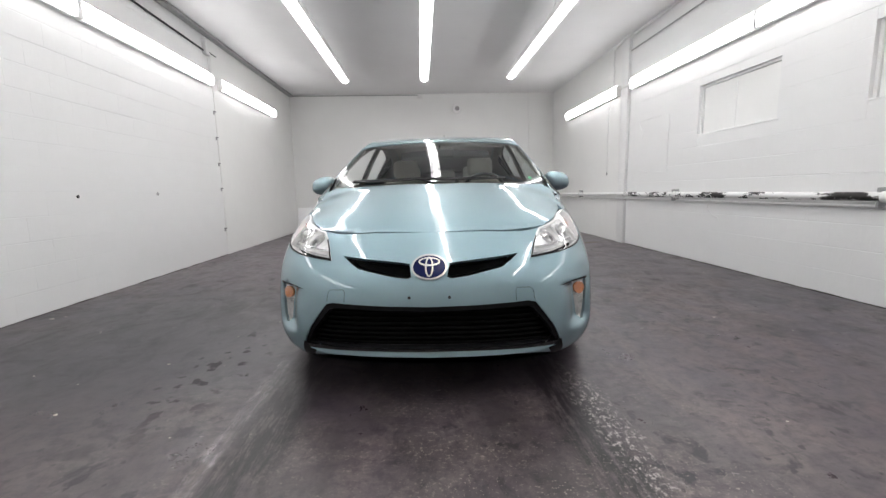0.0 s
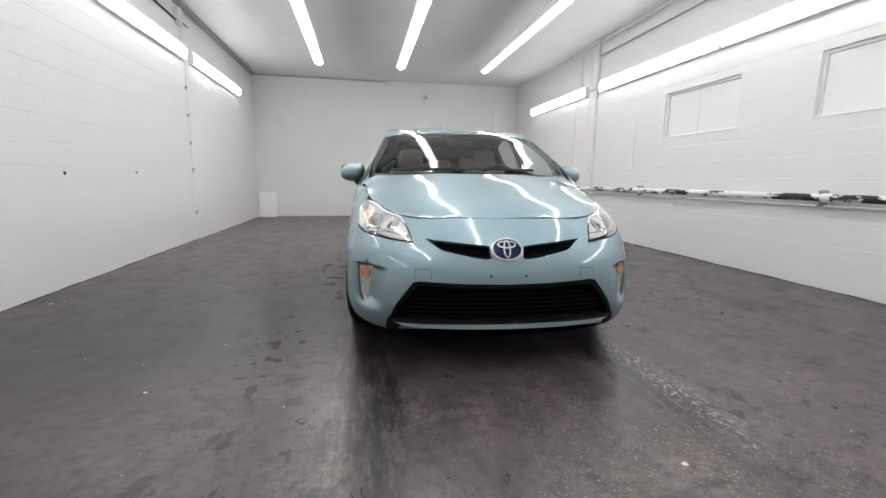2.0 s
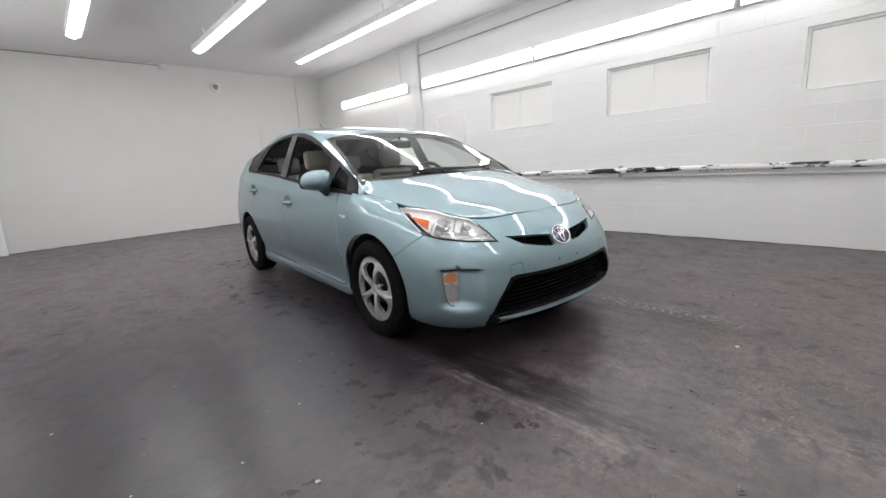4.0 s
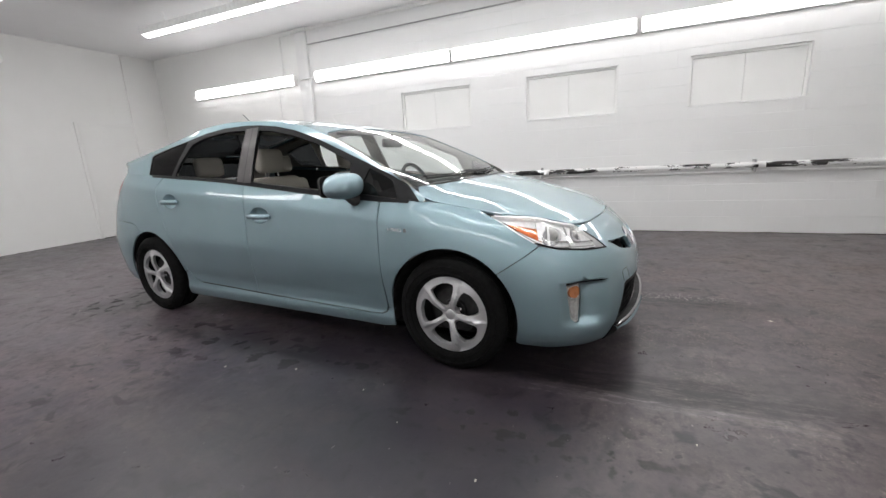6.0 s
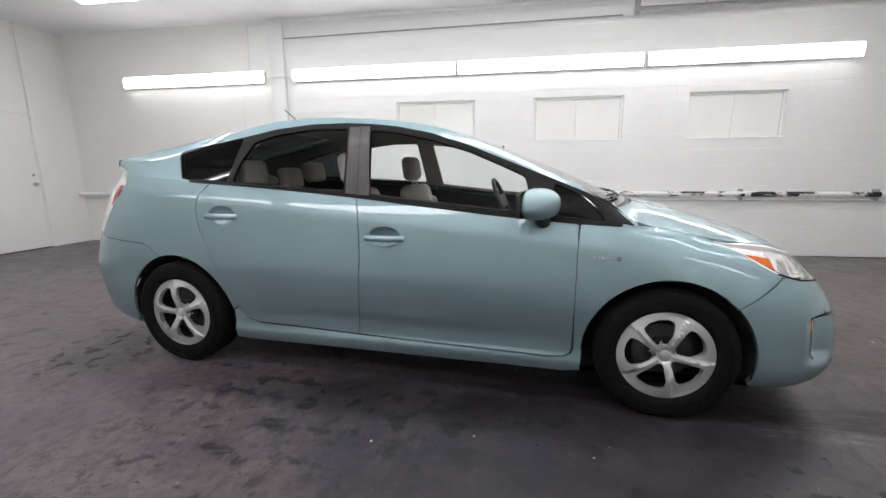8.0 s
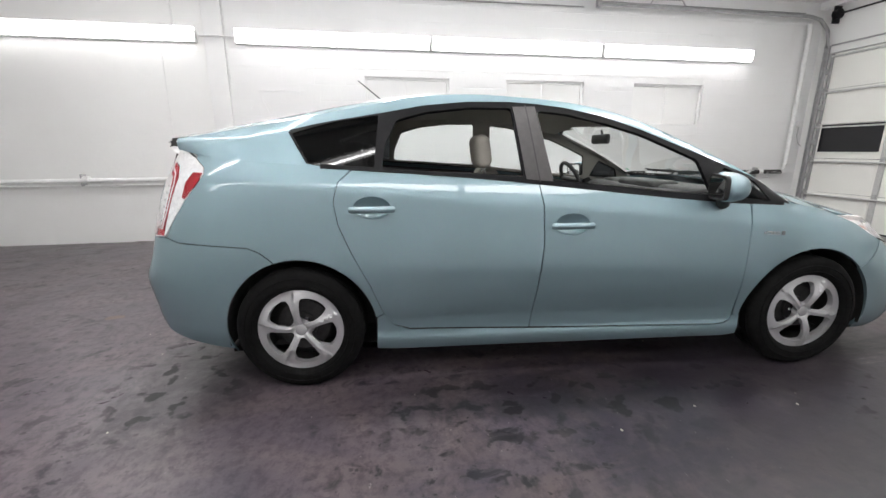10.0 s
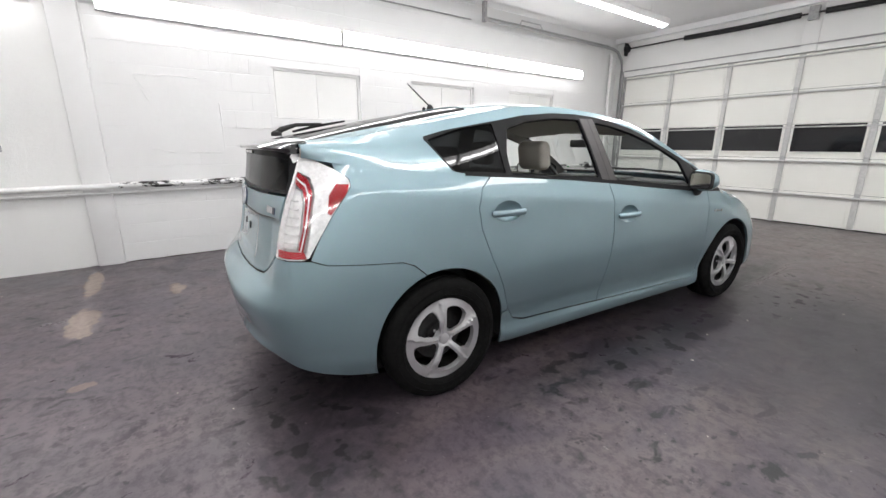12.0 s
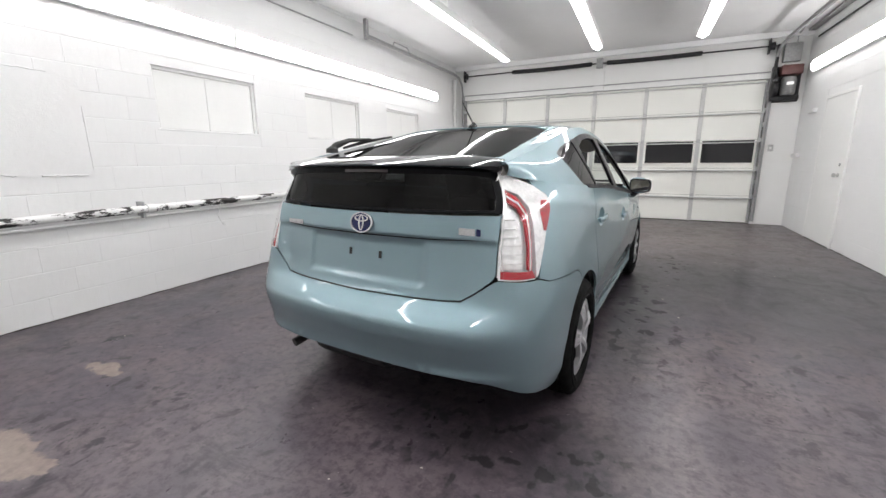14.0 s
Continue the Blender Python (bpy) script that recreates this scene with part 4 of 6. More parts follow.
BEHIND_WHEEL = [(.14, .085), (.2, .046), (.26, .024), (.30, .012), (.36, .007), (.46, 0), (.62, .001), (.76, .008), (.88, .026), (.98, .047), (1.05, .066), (1.10, .083), (1.16, .106), (1.22, .132)]
REAR_CORNER = [(.14, .15), (.18, .10), (.24, .060), (.31, .036), (.40, .019), (.50, .005), (.57, 0), (.61, .004), (.66, .014), (.74, .032), (.83, .055), (.92, .083), (1.0, .112), (1.1, .165), (1.22, .235)]
TAIL_SIDE = [(.14, .20), (.20, .14), (.26, .11), (.335, .060), (.367, .034), (.384, .034), (.405, .045), (.435, .036), (.485, .019), (.54, .003), (.57, .004), (.60, .02), (.645, .06), (.68, .095), (.74, .115), (.83, .135), (.92, .15), (1.0, .162), (1.1, .178), (1.22, .20)]
TAIL = [(.14, .20), (.20, .14), (.26, .11), (.335, .060), (.367, .034), (.384, .034), (.405, .045), (.435, .036), (.485, .019), (.54, .003), (.57, .004), (.60, .025), (.64, .07), (.68, .10), (.74, .118), (.81, .13), (.92, .145), (1.0, .158), (1.1, .172), (1.22, .19)]
SKIN = [(0.0, NOSE), (s_front(.5), NOSE_SIDE), (s_of_y(-1.97), FRONT_CORNER), (s_of_y(-1.83), FRONT_WING), (s_of_y(-1.6), AHEAD_OF_WHEEL), (s_of_y(-1.35), FRONT_WHEEL), (s_of_y(-1.1), COWL_SIDE), (s_of_y(-.6), FRONT_DOOR), (s_of_y(.3), MIDDLE), (s_of_y(1.0), REAR_DOOR), (s_of_y(1.35), REAR_WHEEL), (s_of_y(1.72), BEHIND_WHEEL), (s_of_y(2.06), REAR_CORNER), (s_rear(.55), TAIL_SIDE), (S_END, TAIL)]
_ss = np.array([k[0] for k in SKIN])
_sz = np.linspace(.10, 1.24, 229)
_grid = np.array([pchip([p[0] for p in k[1]], [p[1] for p in k[1]])(_sz) for k in SKIN])
_sfine = np.linspace(0, S_END, 700)
_inset = np.array([pchip(_ss, _grid[:, j])(_sfine) for j in range(len(_sz))]).T
for _ in range(6):
    _inset[1:-1] = (_inset[:-2] + 2 * _inset[1:-1] + _inset[2:]) / 4
    _inset[:, 1:-1] = (_inset[:, :-2] + 6 * _inset[:, 1:-1] + _inset[:, 2:]) / 8


# the crease along the flank, and how steeply the shoulder above it leans in
_cz = pchip([s_of_y(v) for v in (-1.42, -1.05, -.6, 0, .4, 1.0, 1.35, 1.75)], [.772, .802, .852, .902, .938, .992, 1.022, 1.06])
_cl = pchip([s_of_y(v) for v in (-1.42, -1.12, -.6, .3, 1.0, 1.35, 1.8, 2.15)], [0, .28, .30, .32, .32, .30, .15, 0])


def low(s, z, out=0.0):
    """The lower body: a point s metres round the outline on the +x half (negative s: the other half) at height z."""
    s, z = np.asarray(s, float), np.asarray(z, float)
    a = np.clip(np.abs(s), 0, S_END)
    u, v = a / S_END * (len(_sfine) - 1), (np.clip(z, _sz[0], _sz[-1]) - _sz[0]) / (_sz[1] - _sz[0])
    i, j = np.minimum(u.astype(int), len(_sfine) - 2), np.minimum(v.astype(int), len(_sz) - 2)
    fu, fv = u - i, v - j
    d = (_inset[i, j] * (1 - fu) * (1 - fv) + _inset[i + 1, j] * fu * (1 - fv) + _inset[i, j + 1] * (1 - fu) * fv + _inset[i + 1, j + 1] * fu * fv) - out
    rise = z - _cz(a)
    d = d + _cl(a) * .5 * (rise + np.sqrt(rise * rise + .0003))
    x, y, nx, ny = (np.interp(a, _ps, q) for q in (_px, _py, _nx, _ny))
    return np.stack([np.where(s < 0, -1, 1) * np.maximum(x - nx * d, 0), y - ny * d, z], -1)


# top edge of the lower body: hood line, fender crest, belt line, lamp and tail
_zt = pchip([0, s_front(.3), s_front(.5), *(s_of_y(v) for v in (-1.97, -1.83, -1.6, -1.35, -1.19, -.89, -.56, .2, .4, .91, 1.21, 1.5, 1.8, 2.06)), s_rear(.4), S_END],
            [.755, .753, .748, .783, .812, .836, .884, .908, .922, .95, 1.03, 1.05, 1.09, 1.11, 1.13, 1.165, 1.212, 1.232, 1.236])


def z_top(s):
    return _zt(np.abs(s))


def belt(y):
    return z_top(s_of_y(y))


# roof line in the middle, and the edge where roof and sides meet
_zc = pchip([-2.02, -1.9, -1.7, -1.5, -1.3, -1.2, -1.1, -.86, -.6, -.4, -.2, 0, .25, .55, .8, 1.1, 1.4, 1.75, 2.08],
            [.745, .812, .882, .944, .988, 1.01, 1.055, 1.165, 1.272, 1.347, 1.402, 1.442, 1.476, 1.49, 1.482, 1.444, 1.387, 1.314, 1.243])
_hs = np.linspace(.02, s_of_y(-1.25), 80)
_he = low(_hs, z_top(_hs))
_ey = [*_he[:, 1], -1.08, -1.0, -.8, -.6, -.4, -.2, 0, .2, .5, .75, .95, 1.2, 1.4, 1.7, 2.1]
_ex = pchip(_ey, [*_he[:, 0], .755, .742, .704, .671, .645, .626, .614, .609, .606, .606, .606, .612, .622, .632, .625])
_ez = pchip(_ey, [*_he[:, 2], .992, 1.048, 1.152, 1.245, 1.33, 1.39, 1.425, 1.445, 1.46, 1.448, 1.415, 1.368, 1.33, 1.278, 1.215])


def evened(curve, y0, y1, width):
    """The same curve with its small waves ironed out."""
    ys = np.arange(y0, y1, .002)
    pad = int(3 * width / .002)
    k = np.exp(-.5 * (np.arange(-pad, pad + 1) * .002 / width) ** 2)
    v = curve(ys)
    long = np.r_[2 * v[0] - v[pad:0:-1], v, 2 * v[-1] - v[-2:-pad - 2:-1]]
    out = np.convolve(long, k / k.sum(), "valid")
    return lambda y: np.interp(y, ys, out)


_zc, _ex, _ez = evened(_zc, -2.02, 2.10, .045), evened(_ex, -1.98, 2.10, .04), evened(_ez, -1.98, 2.10, .04)


def edge(y):
    return _ex(y), _ez(y)


def top(x, y, out=0.0):
    """Hood, windscreen, roof and rear glass as one height over the plan."""
    x, y = np.asarray(x, float), np.asarray(y, float)
    xe, ze = edge(y)
    zc = np.maximum(_zc(y), ze)
    r = np.minimum(np.abs(x) / np.maximum(xe, .02), 1)
    p = np.interp(y, [-2, -1.3, -1.0, -.4, 0, .5, 1.0, 2.0], [2.4, 3.0, 2.0, 2.2, 2.8, 3.6, 4.4, 5.0])
    return np.stack([x, y, ze + (zc - ze) * (1 - r ** p) + out], -1)


def side(y, z, sign=1, out=0.0):
    """The side above the belt line, up to the roof edge."""
    y, z = np.asarray(y, float), np.asarray(z, float)
    zb = belt(y)
    xb = low(s_of_y(y), zb)[..., 0]
    xe, ze = edge(y)
    t = np.clip((z - zb) / np.maximum(ze - zb, .01), -.3, 1.1)
    # the rear pillar turns over a tighter shoulder than the door frames
    a, b = t / .66, (1 - t) / .34
    shoulder = .024 * (a + b - np.sqrt((a - b) ** 2 + .12)) / 2
    rear_share = np.interp(y, [.95, 1.4, 1.85, 1.95], [0, 1, 1, .3])
    return np.stack([sign * (xb + (xe - xb) * t + .03 * t * (1 - t) * (1 - rear_share) + shoulder * rear_share + out), y, z], -1)
# ---- the car ----
car = thing("hatchback_car", "pale sea-green five-door hatchback car parked with its front wheels straight", "car", at=pose(.024, 0, 0, 0, 0, -4.8))
Y = lambda y: float(s_of_y(y))
ARCH = .37


def arch(cy, a0, a1, n=26, r=ARCH, cz=.305):
    """Points of a wheel arch, as (s, z)."""
    return [(Y(cy + r * math.cos(radians(a))), cz + r * math.sin(radians(a))) for a in np.linspace(a0, a1, n)]


def on_low(sign, out=0.0):
    return lambda s, z: low(sign * s, z, out)


def on_front(out=0.0):
    return lambda s, z: low(s, z, out)


def on_tail(out=0.0):
    return lambda r, z: low(np.where(r < 0, -1, 1) * (S_END - np.abs(r)), z, out)


def on_top(out=0.0):
    return lambda x, y: top(x, y, out)


def on_side(sign, out=0.0):
    return lambda y, z: side(y, z, sign, out)


def both(half):
    """A half outline, from the centre's bottom round to the centre's top, with its mirror image."""
    return half + [(-a, b) for a, b in reversed(half) if abs(a) > 1e-6]


def crest(s0, s1, n=14, drop=0.0):
    return [(s, float(z_top(s)) - drop) for s in np.linspace(s0, s1, n)]


def dent(s, z):
    """How deep the bumper is scooped in beside the fog lamps, which so face forwards."""
    a = np.abs(s)
    u, d = np.clip((a - .61) / .165, 0, 1), np.clip((a - .775) / .093, 0, 1)
    over, under = np.clip((.515 - z) / .013, 0, 1), np.clip((z - .282) / .055, 0, 1)
    return .047 * u * u * (3 - 2 * u) * (1 - .8 * d) * np.clip((.898 - a) / .03, 0, 1) * over * under * under * (3 - 2 * under)


def on_nose(out=0.0, sign=1):
    return lambda s, z: low(sign * s, z, out - dent(s, z))


# outlines round the nose
HEADLAMP = [(.49, .633), (.70, .648), (.89, .668), (1.02, .70), (1.09, .738), (1.17, .782), (1.255, .827), (1.15, .8255)] + crest(1.12, .68, 9, .003) + [(.605, .725), (.545, .688)]
FOG = [(.868, .500), (.775, .502), (.777, .423), (.786, .340), (.802, .314), (.822, .314), (.846, .340), (.860, .43)]
SLOT = [(.432, .655), (.30, .644), (.13, .630), (.090, .624), (.080, .568), (.10, .562), (.17, .570), (.335, .603)]
GRILLE = [(0, .252), (.3, .252), (.592, .250), (.600, .262), (.558, .34), (.475, .450), (.44, .458), (.2, .448), (0, .444)]
half = [(0, .224), (.3, .221), (.5, .208), (.62, .186), (.75, .176), (.95, .174), (Y(-1.72), .186)] + arch(-1.35, 196, 137, 16) \
    + [(.995, .690), (.89, .668), (.70, .648), (.49, .633), (.545, .688), (.605, .725), (.672, float(z_top(.672)) - .003)] + crest(.66, 0, 10, .002)
mirrored = lambda poly: [(-a, b) for a, b in reversed(poly)]
bumper = skin("front_bumper", both(half), on_nose(), PAINT, car, step=.020, gap=.0007,
              holes=[both(GRILLE), SLOT, mirrored(SLOT), FOG, mirrored(FOG)], depth=.02)
GR = both(GRILLE)
skin("grille_backing", [(a * 1.03, b) for a, b in GR], on_front(-.075), VOID, bumper, step=.08, lip=False)
for z in (.270, .292, .314, .336, .358, .380, .402, .422):
    w = float(np.interp(z, [.252, .34, .45], [.58, .545, .465]))
    skin("grille_slat", [(-w, z), (w, z), (w, z + .009), (-w, z + .009)], on_front(-.040), VOID, bumper, step=.05, depth=.03)
# smooth black surround of the lower opening
rim = [(a * .965, .258 + (b - .252) * .86) for a, b in GR]
skin("grille_surround", GR, on_front(-.006), TRIM, bumper, step=.03, holes=[rim], depth=.03)
skin("lower_lip", both([(0, .247), (.3, .246), (.56, .242), (.585, .262), (.3, .256), (0, .256)]), on_front(.006), GLOSSBLACK, bumper, step=.03, depth=.012)
# painted chin, tipped up to the light, between two black corners
skin("chin", both([(0, .223), (.3, .224), (.46, .226), (.575, .240), (.5, .2435), (.3, .2455), (0, .2465)]),
     lambda s, z: low(s, z, .003 + .016 * np.clip((.2465 - z) / .025, 0, 1)), PAINT, bumper, step=.016, depth=.015)
for corner in ([(.560, .2405), (.545, .222), (.575, .188), (.632, .1865), (.628, .215), (.604, .266), (.585, .256)],):
    skin("corner_trim", corner, on_front(.005), TRIM, bumper, step=.02, depth=.01)
    skin("corner_trim", mirrored(corner), on_front(.005), TRIM, bumper, step=.02, depth=.01)
for sg in (-1, 1):
    skin("upper_intake", SLOT, on_low(sg, -.05), VOID, bumper, step=.04, lip=False)
    skin("intake_slat", [(.08, .597), (.36, .6295), (.36, .6345), (.08, .604)], on_low(sg, -.040), VOID, bumper, step=.04, depth=.01)
    pocket = lambda out, sg=sg: on_nose(out, sg)
    lamp = skin("fog_lamp_housing", FOG, pocket(-.012), LAMPGREY, bumper, step=.03, depth=.02)
    skin("turn_signal", shrink([(.861, .494), (.780, .496), (.782, .428), (.855, .426)], .004), pocket(-.010), REFLECTOR, lamp, step=.02)
    skin("bulb", [(.818 + .034 * math.cos(a), .463 + .029 * math.sin(a)) for a in np.linspace(0, 2 * math.pi, 15)[:-1]], pocket(.001), BULB, lamp, "amber turn signal bulb", step=.015)
    skin("lamp_lens", shrink([(.853, .42), (.783, .420), (.791, .345), (.805, .322), (.820, .322), (.840, .345)], .004), pocket(-.008), LAMPGREY, lamp, step=.02)
    skin("lamp_cover", shrink(FOG, .004), pocket(.004), LENS, lamp, step=.03, lip=False)
    # black strip that draws the shade under the overhang above the fog lamp
    skin("bumper_groove", [(.868, .513), (.76, .5135), (.615, .509), (.68, .505), (.76, .505), (.868, .503)], on_nose(.0015, sg), TRIM, bumper, step=.02, depth=.004)
    cap = [(.384, .462), (.384, .505), (.394, .516), (.455, .514), (.467, .503), (.470, .462)]
    for a, b in zip(cap, cap[1:]):
        d = np.array(b) - np.array(a)
        n = np.array([-d[1], d[0]]) / max(np.hypot(*d), 1e-6) * .0008
        skin("cover_seam", [tuple(np.array(a) - n), tuple(np.array(b) - n), tuple(np.array(b) + n), tuple(np.array(a) + n)], on_low(sg, .0008), TRIM, bumper, step=.03, depth=.001)
for s in (-.088, .088):
    hole = [(s + .007 * math.cos(a), .484 + .007 * math.sin(a)) for a in np.linspace(0, 2 * math.pi, 10)[:-1]]
    skin("plate_hole", hole, on_front(.001), BLACK, bumper, step=.02, lip=False)


def badge(parent, to3d, cs, cz, w, h, name="oval_badge"):
    """An oval enamel badge with a chrome ring and bars."""
    ell = lambda kx, ky, n=28: [(cs + w * kx * math.cos(a), cz + h * ky * math.sin(a)) for a in np.linspace(0, 2 * math.pi, n + 1)[:-1]]
    b = skin(name, ell(1, 1), to3d(.006), BADGEBLUE, parent, "blue enamel oval badge with chrome ring", step=.02, depth=.012)
    skin("ring", ell(1.02, 1.02), to3d(.011), BADGERING, b, step=.015, holes=[ell(.92, .90)], depth=.008)
    oval = lambda dx, dz, kx, ky, n=24: [(cs + dx * w + w * kx * math.cos(a), cz + dz * h + h * ky * math.sin(a)) for a in np.linspace(0, 2 * math.pi, n + 1)[:-1]]
    skin("oval", oval(0, .40, .62, .34), to3d(.0095), BADGERING, b, step=.015, holes=[oval(0, .42, .54, .24)], depth=.006)
    skin("oval", oval(0, 0, .25, .80), to3d(.0105), BADGERING, b, step=.015, holes=[oval(0, 0, .165, .70)], depth=.006)
    return b


badge(bumper, on_front, 0, .613, .080, .052)

# headlamps
for sg in (-1, 1):
    lamp = skin("headlamp", HEADLAMP, on_low(sg, -.045), REFLECTOR, car, "clear headlamp with chrome reflector and amber corner", step=.03, lip=False)
    skin("lamp_rim", HEADLAMP, on_low(sg, -.003), REFLECTOR, lamp, step=.03, holes=[[tuple(p) for p in shrink(HEADLAMP, .006)]], depth=.04)
    skin("bezel", [(.55, .650), (.88, .674), (1.0, .71), (1.02, .785), (.92, .792), (.76, .778), (.66, .754), (.59, .706)], on_low(sg, -.030), LAMPCLEAR, lamp, step=.03, depth=.012,
         holes=[[(.915 + .066 * math.cos(a), .724 + .040 * math.sin(a)) for a in np.linspace(0, 2 * math.pi, 17)[:-1]],
                [(.725 + .052 * math.cos(a), .710 + .032 * math.sin(a)) for a in np.linspace(0, 2 * math.pi, 17)[:-1]]])
    skin("divider", [(.555, .668), (.90, .697), (.90, .702), (.555, .674)], on_low(sg, -.016), CHROME, lamp, step=.03, depth=.02)
    skin("divider", [(.810, .655), (.818, .655), (.826, .785), (.818, .785)], on_low(sg, -.016), CHROME, lamp, step=.03, depth=.02)
    for cs, cz, r in ((.915, .724, .036), (.725, .710, .027)):
        bm = bmesh.new()
        bmesh.ops.create_uvsphere(bm, u_segments=20, v_segments=12, radius=r)
        c = low(np.array(sg * cs), np.array(cz), -.052)
        for v in bm.verts:
            v.co = v.co + Vector(c)
        part("projector_lens", bm, LAMPGREY, lamp)
    skin("amber_reflector", [(1.165, .783), (1.05, .764), (.962, .749), (.965, .702), (.985, .703), (1.07, .738)], on_low(sg, -.034), AMBER, lamp, "amber side reflector", step=.025)
    skin("lamp_fin", [(.935, .684), (.951, .686), (.947, .775), (.931, .775)], on_low(sg, -.001), LAMPCLEAR, lamp, step=.02, depth=.045)
    for cs, cz, r0, r1 in ((.915, .724, .064, .040), (.725, .710, .050, .031)):
        ring = lambda k: [(cs + r0 * k * math.cos(a), cz + r1 * k * math.sin(a)) for a in np.linspace(0, 2 * math.pi, 25)[:-1]]
        skin("lamp_bowl", ring(1), on_low(sg, -.024), SMOKED, lamp, "smoked bowl round the projector", step=.02, depth=.02, holes=[ring(.62)])
    edge_in = [(1.02, .701), (.89, .6695), (.70, .6495), (.493, .6345), (.547, .690), (.605, .7265)]
    seal = [tuple(p) for p in edge_in] + [(a + da, b + db) for (a, b), (da, db) in zip(reversed(edge_in), ((.004, -.003), (.005, -.004), (.012, .006), (0, .0055), (0, .0055), (0, .0055)))]
    skin("lamp_seal", seal, on_low(sg, .003), TRIM, lamp, step=.02, depth=.004)
    skin("lens", [tuple(p) for p in shrink(HEADLAMP, .002)], on_low(sg, .002), LENS, lamp, step=.03, lip=False)

# fenders, doors, sills and rear quarters
def dish_rim(c, z):
    return [(c + .088 * math.cos(a), z + .006 + .054 * math.sin(a)) for a in np.linspace(0, 2 * math.pi, 33)[:-1]]


def lettering(name, words, y0, z0, size, sg, parent):
    """Raised letters on the car's side, read from outside."""
    curve = bpy.data.curves.new(name, "FONT")
    curve.body, curve.size, curve.extrude, curve.space_character = words, size, .0015, 1.1
    draft = bpy.data.objects.new(name, curve)
    scene.collection.objects.link(draft)
    me = bpy.data.meshes.new_from_object(draft.evaluated_get(bpy.context.evaluated_depsgraph_get()))
    bpy.data.objects.remove(draft)
    co = np.array([tuple(v.co) for v in me.vertices])
    wide = co[:, 0].max()
    ys = y0 + (co[:, 0] if sg > 0 else wide - co[:, 0])
    at = low(sg * s_of_y(ys), z0 + co[:, 1] + .05 * (ys - y0), .0035)
    at[:, 0] += sg * co[:, 2]
    me.vertices.foreach_set("co", at.ravel())
    me.update()
    return link(name, me, SATIN, parent, "raised silver letters")


BSHUT = [(.19, .27), (.165, .5), (.145, .72), (.152, .92), (.168, 1.0)]
RSHUT = [(.82, .288), (.90, .312), (.95, .38), (1.01, .54), (1.09, .70), (1.148, .84), (1.165, .95), (1.14, 1.04)]
for sg in (-1, 1):
    m = on_low(sg)
    fender = [(Y(-.945), .30), (Y(-.94), .5), (Y(-.942), .80), (Y(-.95), .905)] + [(Y(y), float(belt(y)) + .001) for y in np.linspace(-.96, -1.50, 14)] \
        + [(1.262, .829), (1.17, .786), (1.10, .742), (1.02, .702), (.999, .691)] + arch(-1.35, 136.7, -4, 32) + [(Y(-.975), .295)]
    f = skin("front_fender", fender, m, PAINT, car, step=.018, gap=.0010)
    lettering("side_badge", "HYBRID", -1.098, .755, .024, sg, f)
    skin("badge_square", [(Y(-1.128), .752), (Y(-1.110), .753), (Y(-1.110), .774), (Y(-1.128), .773)] if sg < 0 else [(Y(-.985), .757), (Y(-.967), .758), (Y(-.967), .779), (Y(-.985), .778)], on_low(sg, .003), DULLSILVER, f, step=.02, depth=.004)
    door = [(Y(y), z) for y, z in [(-.945, .905), (-.942, .80), (-.94, .5), (-.94, .30), (-.93, .274), (-.90, .258), (-.84, .252), (0, .265)] + BSHUT] + [(Y(y), float(belt(y)) - .002) for y in np.linspace(.172, -.93, 18)]
    fd = skin("front_door", door, m, PAINT, car, step=.018, gap=.0026, holes=[dish_rim(2.822, .820)])
    door = [(Y(y), z) for y, z in RSHUT] + [(Y(y), float(belt(y)) - .002) for y in np.linspace(1.07, .172, 14)] + [(Y(y), z) for y, z in reversed(BSHUT)]
    rd = skin("rear_door", door, m, PAINT, car, step=.018, gap=.0026, holes=[dish_rim(3.802, .913)])
    sill = [(Y(y), z) for y, z in [(-.985, .30), (-.982, .19), (-.9, .176), (.9, .172), (.99, .18), (.985, .357), (.946, .379), (.895, .308), (.82, .284), (0, .262), (-.84, .249), (-.90, .255), (-.934, .272), (-.945, .298)]]
    skin("side_sill", sill, m, PAINT, car, step=.03, gap=.002)
    lamp_edge = [(4.72, .762), (4.785, .784), (4.75, .856), (4.685, .954), (4.590, 1.075), (4.594, 1.107), (4.65, 1.143)]
    quarter = [(Y(y), z) for y, z in reversed(RSHUT[2:])] + [(Y(.985), .36)] + arch(1.355, 171, 74, 24) + [(Y(1.52), .715), (Y(1.575), .738)] + lamp_edge \
        + [(4.66, float(z_top(4.66)) + .003)] + [(Y(y), float(belt(y)) + .003) for y in np.linspace(1.76, 1.07, 10)]
    skin("rear_quarter_panel", quarter, m, PAINT, car, step=.018, gap=.0008)
    # pull handles in dished recesses
    for parent, c, z, w in ((fd, -2.822, .820, .11), (rd, -3.802, .913, .11)):
        c = -c
        bowl = lambda s, zz, c=c, z=z, sg=sg: low(sg * s, zz, -.031 * np.clip(1 - ((s - c) / .088) ** 2 - ((zz - z - .006) / .054) ** 2, 0, 1) ** .7)
        skin("handle_recess", dish_rim(c, z), bowl, PAINT, parent, step=.011, lip=False)
        bar = round_poly([(c - w, z - .016), (c + w, z - .016), (c + w, z + .016), (c - w, z + .016)], .014)
        bow = lambda s, zz, c=c, z=z, w=w, sg=sg: low(sg * s, zz, .006 + .016 * np.clip(1 - ((s - c) / w) ** 4, 0, 1) + .009 * np.clip(1 - ((zz - z) / .016) ** 2, 0, 1))
